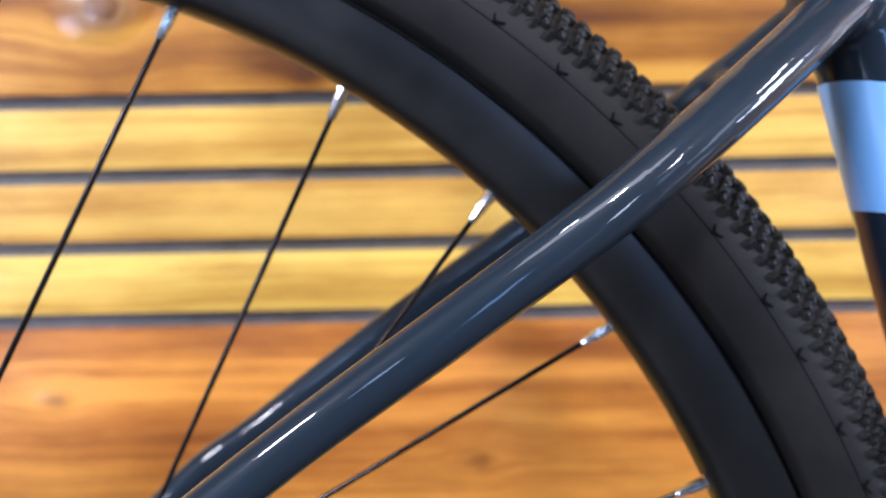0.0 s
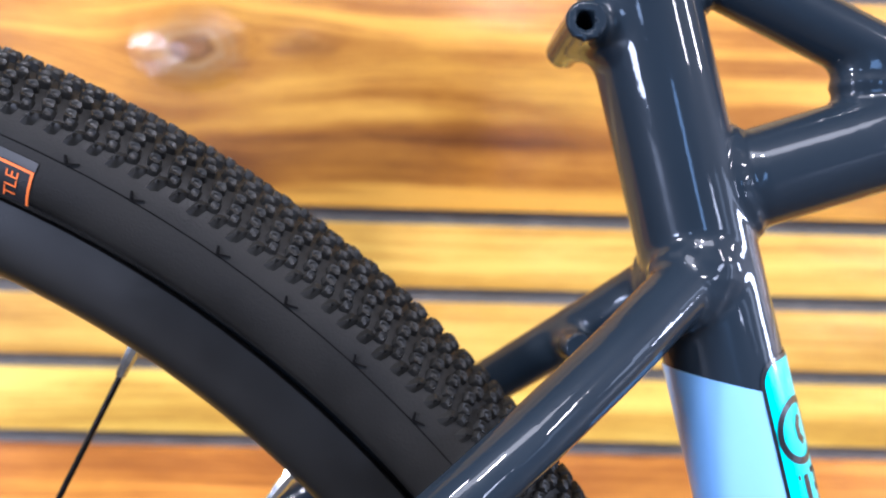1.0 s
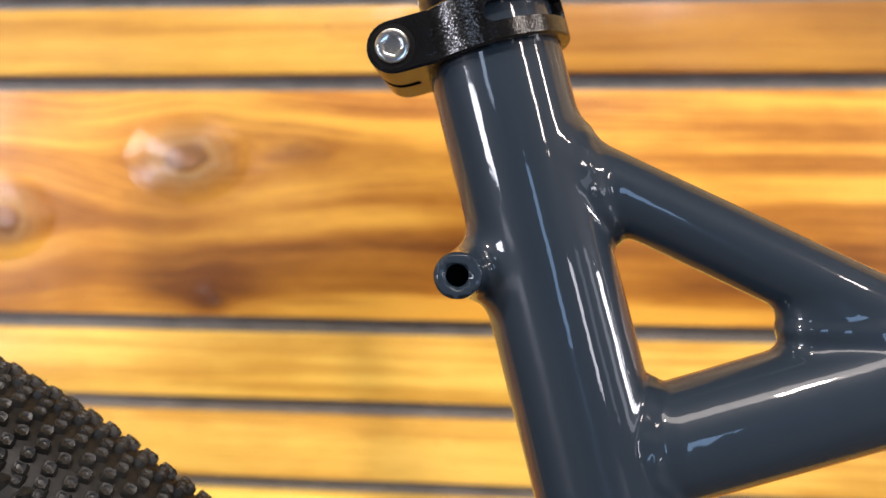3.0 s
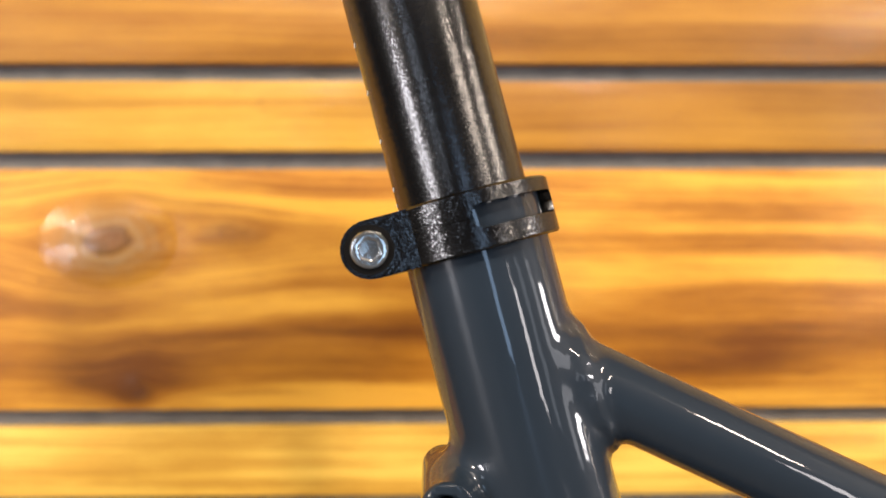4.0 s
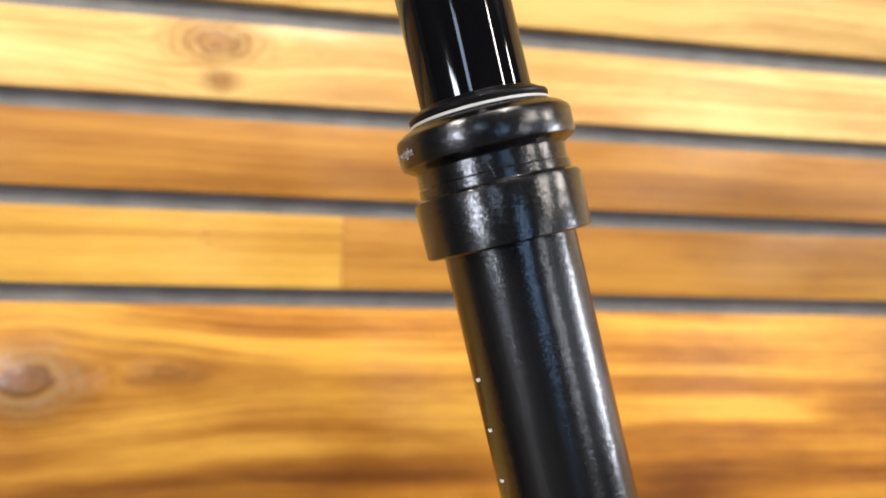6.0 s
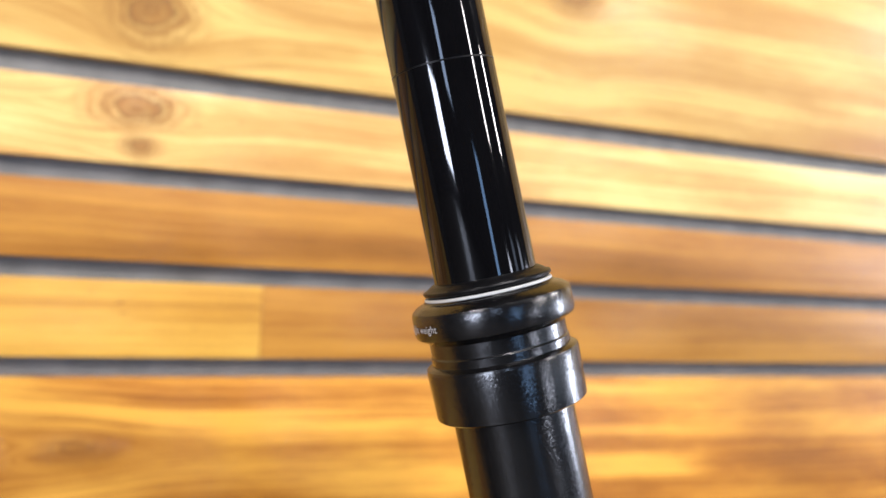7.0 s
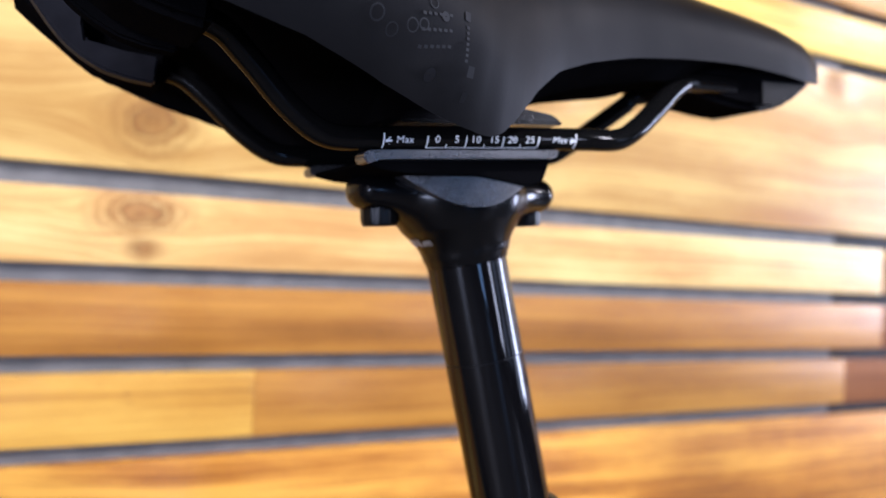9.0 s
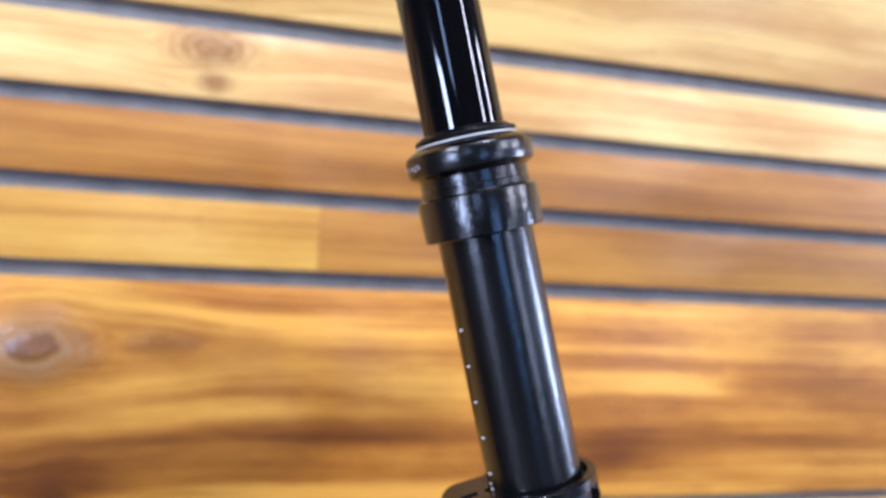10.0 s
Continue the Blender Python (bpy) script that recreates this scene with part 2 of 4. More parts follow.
def gloss_paint(name, colour):
    """Sprayed gloss enamel: a clear coat with a faint orange peel over a dark ground with fine flake."""
    n = Nodes(name)
    v = coords(n)
    cloud, peel, fine = n.noise(v, 24.0, 3), n.noise(v, 110.0, 2), n.noise(v, 1500.0, 1)
    n.set(base=n.ramp(cloud, [(0.3, tuple(c * 0.93 for c in colour)), (0.7, tuple(c * 1.07 for c in colour))]), coat=1.0, spec=0.10)
    n.set(rough=n.span(fine, 0.3, 0.7, 0.36, 0.48), coat_rough=n.span(cloud, 0.3, 0.7, 0.035, 0.06))
    n.bsdf.inputs["Coat IOR"].default_value = 1.35
    n.bump(peel, 0.6, 0.00016)
    return n.mat


PAINT = gloss_paint("slate_blue_gloss_paint", (0.0132, 0.0212, 0.0312))
SKY_PAINT = plain("sky_blue_paint", (0.26, 0.53, 0.94), 0.35, coat=0.3, vary=0.03)
CYAN = plain("cyan_decal", (0.02, 0.80, 0.86), 0.3, coat=0.6, vary=0.03)
DECAL_BLACK = plain("black_decal", (0.008, 0.008, 0.012), 0.3, coat=0.5, vary=0.1)
SATIN = plain("satin_black_anodising", (0.0026, 0.0026, 0.0028), 0.20, vary=0.05, spec=0.58, sparkle=0.12)
CLAMP_BLACK = plain("sparkling_black_anodising", (0.0028, 0.0028, 0.0029), 0.19, vary=0.10, spec=0.48, sparkle=0.16)
GLOSS_BLACK = plain("polished_black_anodising", (0.0022, 0.0022, 0.0026), 0.5, coat=0.65, vary=0.2, coat_rough=0.05, spec=0.0)
HEAD_BLACK = plain("smooth_black_anodising", (0.0022, 0.0022, 0.0025), 0.21, vary=0.15, spec=0.20)
FORGED = plain("speckled_black_forging", (0.098, 0.098, 0.102), 0.31, metal=0.75, vary=0.3, spec=0.4, sparkle=0.30)
RAIL_BLACK = plain("black_rail_enamel", (0.003, 0.003, 0.003), 0.4, spec=0.0, coat=0.32, vary=0.2, coat_rough=0.06)
STEEL = plain("stainless_steel", (0.62, 0.61, 0.58), 0.22, metal=1.0, grain=0.1, vary=0.15)
ALLOY = plain("silver_nipple_metal", (0.70, 0.69, 0.66), 0.2, metal=1.0, grain=0.2, vary=0.2)
RIM_BLACK = plain("matt_black_rim", (0.0045, 0.0043, 0.0040), 0.34, grain=0.10, grain_scale=1500, vary=0.25, spec=0.55)
TYRE_INK = plain("worn_grey_print", (0.05, 0.05, 0.052), 0.5, vary=0.5)
RUBBER = plain("dark_grey_tyre_rubber", (0.0110, 0.0103, 0.0090), 0.58, grain=0.30, grain_scale=1200, vary=0.3, spec=0.22)
KNOB = plain("dusty_tread_rubber", (0.0140, 0.0135, 0.0120), 0.42, grain=0.45, grain_scale=700, vary=0.5, spec=0.36)
SPOKE = plain("black_spoke", (0.030, 0.026, 0.025), 0.22, metal=0.9, vary=0.3)
COVER = plain("matt_black_saddle_cover", (0.0042, 0.0043, 0.0049), 0.48, grain=0.06, grain_scale=1600, vary=0.12, spec=0.075)
# lighter black, with the light on the far rim put into its colour
HOUSING_LIT = plain("lit_black_housing_plastic", (0.020, 0.020, 0.024), 0.55, grain=0.12, grain_scale=350, vary=0.5, spec=0.02)
SHELL = plain("dull_black_moulded_plastic", (0.0030, 0.0030, 0.0034), 0.90, grain=0.25, grain_scale=500, vary=0.3, spec=0.0)
PLASTIC = plain("black_base_plastic", (0.003, 0.003, 0.0034), 0.34, grain=0.2, grain_scale=700, vary=0.3, spec=0.14)
WHITE_INK = plain("white_ink", (0.75, 0.78, 0.80), 0.5, vary=0.08)
COVER_INK = plain("dim_grey_print", (0.0160, 0.0168, 0.0190), 0.6, vary=0.3, spec=0.1)
GREY_INK = plain("grey_print", (0.30, 0.31, 0.33), 0.5, vary=0.2)
ORANGE_INK = plain("orange_print", (0.95, 0.20, 0.03), 0.5, vary=0.08)
RING_WHITE = plain("pale_wiper_ring", (0.40, 0.40, 0.39), 0.4, vary=0.06)
HOLE = plain("dark_bore", (0.003, 0.003, 0.003), 0.8, vary=0.1, spec=0.1)
DARK_WALL = plain("dark_shop_wall", (0.014, 0.014, 0.016), 0.7, grain=0.3, grain_scale=60, vary=0.12)
CONCRETE = plain("grey_shop_floor", (0.065, 0.064, 0.062), 0.5, grain=0.3, grain_scale=80, vary=0.2)
BACKING = plain("grey_backing_board", (0.120, 0.118, 0.112), 0.55, grain=0.4, grain_scale=300, vary=0.25)

HONEY = wood("honey_plank", (0.292, 0.131, 0.014), (0.561, 0.310, 0.041), (0.813, 0.533, 0.097), seed=1.0)
PALE = wood("pale_plank", (0.282, 0.127, 0.011), (0.467, 0.249, 0.028), (0.635, 0.390, 0.059), seed=4.0)
TAN = wood("tan_plank", (0.187, 0.075, 0.008), (0.330, 0.148, 0.017), (0.474, 0.240, 0.032), seed=7.0)
# darkened to carry the shade on the planks past the right-hand joints
SHADED_BROWN = wood("shaded_brown_plank", (0.090, 0.033, 0.009), (0.160, 0.061, 0.017), (0.240, 0.103, 0.031), seed=29.0)
RUSSET = wood("russet_plank", (0.198, 0.052, 0.006), (0.444, 0.149, 0.016), (0.763, 0.314, 0.042), knots=[(-0.122, 0.438, 0.006, 1.8, 0.6, 0.1), (0.20, 0.385, 0.008, 1.6, 0.5, 0.0)], seed=11.0, bands=[(0.470, 0.012, 0.27, 0.08, 0.14), (0.415, 0.016, -0.02, 0.10, 0.12), (0.445, 0.010, -0.10, 0.06, -0.14)])
# the band at 0.677 paints a lit strip along the lower edge
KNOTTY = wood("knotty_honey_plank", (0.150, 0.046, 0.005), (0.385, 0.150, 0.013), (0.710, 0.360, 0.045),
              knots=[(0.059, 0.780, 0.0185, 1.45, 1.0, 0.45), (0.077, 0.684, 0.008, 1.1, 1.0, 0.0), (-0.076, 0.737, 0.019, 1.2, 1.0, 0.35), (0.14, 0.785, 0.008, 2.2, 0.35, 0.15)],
              seed=15.0, bands=[(0.714, 0.017, 0.13, 0.17, 0.19), (0.692, 0.014, 0.075, 0.05, 0.22), (0.722, 0.010, 0.34, 0.24, 0.13), (0.742, 0.007, -0.05, 0.2, 0.14), (0.700, 0.020, -0.02, 0.10, 0.10), (0.750, 0.006, 0.22, 0.10, 0.10), (0.677, 0.007, 0.26, 0.16, -0.20), (0.800, 0.010, 0.24, 0.16, -0.10), (0.700, 0.010, 0.46, 0.10, 0.12), (0.760, 0.012, 0.56, 0.05, -0.14)])
# its band puts a soft cast shadow into the plank's lower right
UPPER_KNOTTY = wood("pale_knotty_plank", (0.363, 0.171, 0.035), (0.457, 0.265, 0.063), (0.648, 0.440, 0.131),
                    knots=[(0.166, 1.053, 0.021, 1.2, 1.0, 0.0), (0.467, 1.119, 0.017, 1.3, 0.85, 0.0), (0.844, 1.176, 0.014, 1.2, 0.9, 0.0), (-0.03, 1.09, 0.012, 1.4, 0.5, 0.2)], seed=19.0, bands=[(1.038, 0.013, 0.79, 0.09, 0.22)])
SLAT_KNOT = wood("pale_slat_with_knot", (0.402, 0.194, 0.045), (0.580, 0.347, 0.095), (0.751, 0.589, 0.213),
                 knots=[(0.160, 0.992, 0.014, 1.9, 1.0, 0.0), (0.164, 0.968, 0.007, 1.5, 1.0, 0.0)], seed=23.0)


# ---- mesh helpers ----
def raw(name, verts, faces, material, parent=None, label="", normals=None, sharp=40.0):
    me = bpy.data.meshes.new(name)
    me.from_pydata([tuple(v) for v in verts], [], faces)
    me.materials.append(material)
    me.polygons.foreach_set("use_smooth", [True] * len(me.polygons))
    me.update()
    if normals is not None:
        me.normals_split_custom_set_from_vertices([tuple(v) for v in normals])
    elif sharp < 180:
        me.set_sharp_from_angle(angle=radians(sharp))
    ob = new(name, me)
    if parent:
        ob.parent = parent
        ob.matrix_parent_inverse = parent_world[parent.name].inverted() if parent.name in parent_world else Matrix()
    if label:
        tagged(ob, label=label)
    return ob


parent_world = {}


def part(name, bm, material, parent=None, label="", sharp=40.0):
    """Links a bmesh as one mesh object under a thing or a part."""
    verts = [v.co.copy() for v in bm.verts]
    bm.verts.index_update()
    faces = [[v.index for v in f.verts] for f in bm.faces]
    bm.free()
    return raw(name, verts, faces, material, parent, label, sharp=sharp)


def thing(name, at, label, category, group=""):
    ob = new(name)
    ob.empty_display_size = 0.05
    ob.matrix_world = Matrix.Translation(at)
    parent_world[name] = Matrix.Translation(at)
    return tagged(ob, label=label, category=category, group=group)


def block(lo, hi, bevel=0.0, segments=2):
    bm = bmesh.new()
    lo, hi = Vector(lo), Vector(hi)
    bmesh.ops.create_cube(bm, size=1, matrix=Matrix.Translation((lo + hi) / 2) @ Matrix.Diagonal((*(hi - lo), 1)))
    if bevel:
        bmesh.ops.bevel(bm, geom=bm.edges[:], offset=bevel, segments=segments, affect="EDGES", profile=0.6)
    return bm


def sweep(points, radii, seg=24, flat=1.0, caps=True):
    """Vertices and faces of a round bar along points."""
    p = np.array(points, float)
    tan = np.gradient(p, axis=0)
    tan /= np.linalg.norm(tan, axis=1)[:, None]
    ref = np.array((0, 1.0, 0)) if abs(tan[0][1]) < 0.9 else np.array((1.0, 0, 0))
    verts, faces = [], []
    for i in range(len(p)):
        ref = ref - tan[i] * ref.dot(tan[i])
        ref /= np.linalg.norm(ref)
        side = np.cross(tan[i], ref)
        for k in range(seg):
            a = k * math.tau / seg
            verts.append(p[i] + radii[i] * (math.cos(a) * ref * flat + math.sin(a) * side))
    for i in range(len(p) - 1):
        for k in range(seg):
            a, b = i * seg + k, i * seg + (k + 1) % seg
            faces.append((a, b, b + seg, a + seg))
    if caps:
        faces.append(tuple(range(seg))[::-1])
        faces.append(tuple((len(p) - 1) * seg + k for k in range(seg)))
    return verts, faces


def smooth_path(points, steps=8):
    """A Catmull-Rom curve through points."""
    p = [np.array(q, float) for q in points]
    p = [2 * p[0] - p[1]] + p + [2 * p[-1] - p[-2]]
    out = []
    for i in range(1, len(p) - 2):
        for k in range(steps):
            t = k / steps
            out.append(0.5 * (2 * p[i] + (p[i + 1] - p[i - 1]) * t + (2 * p[i - 1] - 5 * p[i] + 4 * p[i + 1] - p[i + 2]) * t * t + (3 * p[i] - p[i - 1] - 3 * p[i + 1] + p[i + 2]) * t ** 3))
    out.append(p[-2])
    return out


def lathe(profile, origin, axis, seg=64, closed=False):
    """Turns (along, radius) about an axis."""
    axis = Vector(axis).normalized()
    side = axis.orthogonal().normalized()
    other = axis.cross(side)
    verts, faces, n = [], [], len(profile)
    for k in range(seg):
        a = k * math.tau / seg
        d = side * math.cos(a) + other * math.sin(a)
        verts += [Vector(origin) + axis * s + d * r for s, r in profile]
    for k in range(seg):
        m = (k + 1) % seg
        for i in range(n if closed else n - 1):
            j = (i + 1) % n
            faces.append((k * n + i, m * n + i, m * n + j, k * n + j))
    if not closed:
        for i in (0, n - 1):
            if profile[i][1] > 1e-6:
                ring = [k * n + i for k in range(seg)]
                faces.append(ring if i else ring[::-1])
    return verts, faces


def prism(outline, y0, y1, bevel=0.0):
    """An outline in x and z, drawn out from y0 to y1."""
    bm = bmesh.new()
    a = [bm.verts.new((x, y0, z)) for x, z in outline]
    b = [bm.verts.new((x, y1, z)) for x, z in outline]
    n = len(outline)
    bm.faces.new(a)
    bm.faces.new(b[::-1])
    for i in range(n):
        bm.faces.new((a[i], b[i], b[(i + 1) % n], a[(i + 1) % n]))
    bmesh.ops.recalc_face_normals(bm, faces=bm.faces[:])
    if bevel:
        bmesh.ops.bevel(bm, geom=bm.edges[:], offset=bevel, segments=2, affect="EDGES", clamp_overlap=True)
    return bm


def lettering(text, size):
    """Flat triangles of a word in the built-in font, centred: vertices in x and y, and faces."""
    curve = bpy.data.curves.new("lettering", "FONT")
    curve.body, curve.size, curve.align_x, curve.align_y, curve.resolution_u = text, size, "CENTER", "CENTER", 3
    ob = new("lettering", curve)
    bpy.context.view_layer.update()
    me = bpy.data.meshes.new_from_object(ob.evaluated_get(bpy.context.evaluated_depsgraph_get()))
    v = [(w.co.x, w.co.y) for w in me.vertices]
    f = [tuple(q.vertices) for q in me.polygons]
    bpy.data.objects.remove(ob)
    bpy.data.curves.remove(curve)
    bpy.data.meshes.remove(me)
    return v, f


# ---- implicit joints: tubes that flow into one another ----
def d_cone(p, a, b, ra, rb):
    a, b = np.array(a, np.float32), np.array(b, np.float32)
    ab = b - a
    t = np.clip((p - a) @ ab / (ab @ ab), 0, 1)
    return np.linalg.norm(p - a - t[:, None] * ab, axis=1) - (ra + (rb - ra) * t)


def d_chain(p, pts, radii):
    d = None
    for i in range(len(pts) - 1):
        q = d_cone(p, pts[i], pts[i + 1], radii[i], radii[i + 1])
        d = q if d is None else np.minimum(d, q)
    return d


def smin(a, b, k):
    h = np.clip(0.5 + 0.5 * (b - a) / k, 0, 1)
    return b + (a - b) * h - k * h * (1 - h)


def skin(field, lo, hi, step):
    """Surface of field < 0 within a box: vertices, quads, normals."""
    lo, hi = np.array(lo, np.float32), np.array(hi, np.float32)
    n = np.ceil((hi - lo) / step).astype(int) + 1
    coarse = 6
    nc = np.ceil(n / coarse).astype(int)
    g = np.stack(np.meshgrid(*[np.arange(k) for k in nc], indexing="ij"), -1).reshape(-1, 3)
    dc = field(lo + (g * coarse + coarse / 2).astype(np.float32) * step).reshape(nc)
    big = dc
    for ax in range(3):
        big = np.repeat(big, coarse, axis=ax)
    big = big[:n[0], :n[1], :n[2]].astype(np.float32).copy()
    near = np.argwhere(np.abs(big) < step * coarse * 1.3)
    big[near[:, 0], near[:, 1], near[:, 2]] = field(lo + near.astype(np.float32) * step)
    s = big < 0
    c = s[:-1, :-1, :-1].astype(np.int8)
    tot = np.zeros(c.shape, np.int8)
    for i in (0, 1):
        for j in (0, 1):
            for k in (0, 1):
                tot += s[i:n[0] - 1 + i, j:n[1] - 1 + j, k:n[2] - 1 + k]
    cell = np.argwhere((tot > 0) & (tot < 8))
    idx = np.full(c.shape, -1, np.int64)
    idx[cell[:, 0], cell[:, 1], cell[:, 2]] = np.arange(len(cell))
    v = lo + (cell + 0.5).astype(np.float32) * step
    v = v.astype(np.float64)
    e = 0.00025

    def grad(q):
        return np.stack([field(q + np.eye(3)[i] * e) - field(q - np.eye(3)[i] * e) for i in range(3)], 1) / (2 * e)
    for _ in range(4):
        gr = grad(v)
        l2 = np.maximum((gr * gr).sum(1), 0.2)
        v -= np.clip((field(v) / l2)[:, None] * gr, -step, step)
    nrm = grad(v)
    nrm /= np.maximum(np.linalg.norm(nrm, axis=1), 1e-9)[:, None]
    faces = []
    for ax in range(3):
        o1, o2 = [(1, 2), (2, 0), (0, 1)][ax]
        d1 = np.zeros(3, int); d1[o1] = 1
        d2 = np.zeros(3, int); d2[o2] = 1
        up = np.zeros(3, int); up[ax] = 1
        a = s[:n[0] - up[0], :n[1] - up[1], :n[2] - up[2]]
        b = s[up[0]:, up[1]:, up[2]:]
        for flip, m in ((False, a & ~b), (True, ~a & b)):
            q = np.argwhere(m)
            q = q[(q[:, o1] > 0) & (q[:, o2] > 0) & (q[:, o1] < n[o1] - 1) & (q[:, o2] < n[o2] - 1) & (q[:, ax] < n[ax] - 1)]
            quad = np.stack([idx[tuple((q - d1 - d2).T)], idx[tuple((q - d2).T)], idx[tuple(q.T)], idx[tuple((q - d1).T)]], 1)
            faces.append(quad[:, ::-1] if flip else quad)
    f = np.concatenate(faces)
    return v, f[(f >= 0).all(1)], nrm


def split_skin(v, f, nrm, owner, names, materials, parent, labels):
    """Each tube takes the faces that lie on it."""
    who = owner(v[f].mean(1))
    made = []
    for i, name in enumerate(names):
        ff = f[who == i]
        used, inv = np.unique(ff, return_inverse=True)
        made.append(raw(name, v[used], inv.reshape(ff.shape).tolist(), materials[i], parent, labels[i], normals=nrm[used]))
    return made


# ---- the room ----
FLOOR = -0.0215
WALL_Y = 0.335
ROOM = dict(x0=-3.9, x1=5.8, y0=-6.6, z1=3.1)


def slab(name, lo, hi, material, label):
    return tagged(part(name, block(lo, hi), material), label=label, kind="structure")


slab("floor", (ROOM["x0"] - 0.1, ROOM["y0"] - 0.1, FLOOR - 0.1), (ROOM["x1"] + 0.1, WALL_Y + 0.2, FLOOR), CONCRETE, "smooth grey concrete shop floor")
slab("ceiling", (ROOM["x0"] - 0.1, ROOM["y0"] - 0.1, ROOM["z1"]), (ROOM["x1"] + 0.1, WALL_Y + 0.2, ROOM["z1"] + 0.1), DARK_WALL, "dark painted shop ceiling")
slab("wall_west", (ROOM["x0"] - 0.1, ROOM["y0"], FLOOR), (ROOM["x0"], WALL_Y, ROOM["z1"]), DARK_WALL, "plain dark painted shop wall")
slab("wall_east", (ROOM["x1"], ROOM["y0"], FLOOR), (ROOM["x1"] + 0.1, WALL_Y, ROOM["z1"]), DARK_WALL, "plain dark painted shop wall")
slab("wall_south", (ROOM["x0"], ROOM["y0"] - 0.1, FLOOR), (ROOM["x1"], ROOM["y0"], ROOM["z1"]), DARK_WALL, "plain dark shop wall")
# out of view the cladding stops; a dark wall is added to darken reflections
CLAD = -0.85
slab("wall_north_west", (ROOM["x0"], WALL_Y - 0.02, FLOOR), (CLAD, WALL_Y + 0.10, ROOM["z1"]), DARK_WALL, "unseen dark wall added beside the cladding to darken reflections")
wall = slab("wall_north", (CLAD, WALL_Y + 0.0088, FLOOR), (ROOM["x1"], WALL_Y + 0.10, ROOM["z1"]), BACKING, "wall clad in varnished timber planks over grey backing")

# added dark strip stands in for the shade in the right-hand gaps
part("backing_felt", block((0.862, WALL_Y + 0.0082, FLOOR + 0.002), (ROOM["x1"] - 0.002, WALL_Y + 0.0100, ROOM["z1"] - 0.002)), DARK_WALL, wall, "dark strip added behind the planks to shade the gaps")

# heights of the planks that pass the bicycle, then the same rhythm up and down
ROWS = [(0.335, 0.4933, "W0"), (0.5037, 0.5490, "a"), (0.5587, 0.6029, "b"), (0.6131, 0.6594, "c"), (0.6696, 0.8277, "W1"),
        (0.8388, 0.8860, "d"), (0.8970, 0.9446, "e"), (0.9564, 1.0062, "f"), (1.0200, 1.1927, "W2")]
zt = 1.1927 + 0.013
pattern = [0.047, 0.047, 0.047, 0.160]
i = 0
while zt + pattern[i % 4] < ROOM["z1"] - 0.01:
    ROWS.append((zt, zt + pattern[i % 4], ""))
    zt += pattern[i % 4] + 0.011
    i += 1
zt, i = 0.335 - 0.011, 0
while zt - pattern[i % 4] > FLOOR + 0.005:
    ROWS.append((zt - pattern[i % 4], zt, ""))
    zt -= pattern[i % 4] + 0.011
    i += 1
CHOICE = {"W0": RUSSET, "a": HONEY, "b": HONEY, "c": HONEY, "W1": KNOTTY, "d": TAN, "e": TAN, "f": SLAT_KNOT, "W2": UPPER_KNOTTY}
rng = random.Random(5)
for z0, z1, tag in ROWS:
    cuts = [CLAD, 1.55 + rng.uniform(-0.3, 0.3), ROOM["x1"]]
    if tag == "d":
        cuts = [CLAD, 0.2424, 0.875, 1.7, ROOM["x1"]]
    elif tag in ("e", "f"):
        cuts = [CLAD, 0.935, ROOM["x1"]]
    for k in range(len(cuts) - 1):
        m = CHOICE.get(tag, HONEY if z1 - z0 < 0.1 else KNOTTY)
        if not tag:
            m = rng.choice([HONEY, PALE, TAN]) if z1 - z0 < 0.1 else rng.choice([RUSSET, HONEY])
        elif tag == "d" and k == 0:
            m = PALE
        # pieces past 0.85 take the wood with shade in its colour
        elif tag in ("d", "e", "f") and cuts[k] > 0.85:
            m = SHADED_BROWN
        lift = rng.uniform(-0.0008, 0.0008)
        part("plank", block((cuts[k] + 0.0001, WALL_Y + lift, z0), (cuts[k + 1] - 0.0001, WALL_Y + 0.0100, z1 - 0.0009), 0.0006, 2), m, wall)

# ---- the bicycle ----
HUB = Vector((-0.0177, 0, 0.3515))
bike = thing("bicycle", (HUB.x, 0, FLOOR), "slate-blue gravel bicycle with black dropper seatpost standing before planks", "bicycle")

# seat tube line: s metres along it from its point at height 0.8
SEAT_O = Vector((0.2710, 0, 0.8))
SEAT_U = Vector((-0.2581, 0, 0.9661))
SEAT_F = Vector((0.9661, 0, 0.2581))
SEAT_Y = Vector((0, 1, 0))


def on_seat(s, phi, r):
    """A point r from the seat tube's line; phi 0 faces forward, -90 degrees the near side."""
    return SEAT_O + SEAT_U * s + (SEAT_F * math.cos(phi) + SEAT_Y * math.sin(phi)) * r


def seat_turned(name, profile, material, parent=None, label="", seg=72):
    v, f = lathe(profile, SEAT_O, SEAT_U, seg)
    return raw(name, v, f, material, parent or bike, label, sharp=24)


R_TUBE, R_POST, R_STAN = 0.0172, 0.01541, 0.0130
TOP_A, TOP_B = (0.328, 0, 0.6691), (0.560, 0, 0.7445)
BRACE_A, BRACE_B = (0.297, 0, 0.7386), (0.412, 0, 0.6850)
STAY = [(-0.015, 0.372, 0.066), (0.06, 0.4557, 0.0635), (0.10, 0.4859, 0.0645), (0.14, 0.5161, 0.0655), (0.18, 0.5441, 0.0655), (0.22, 0.5718, 0.0600), (0.25, 0.5945, 0.0480), (0.28, 0.6176, 0.0300), (0.295, 0.6295, 0.0190), (0.309, 0.6410, 0.0100)]
STAY_R = [0.0066, 0.0066, 0.0068, 0.0070, 0.0073, 0.0077, 0.0081, 0.0085, 0.0088, 0.0088]


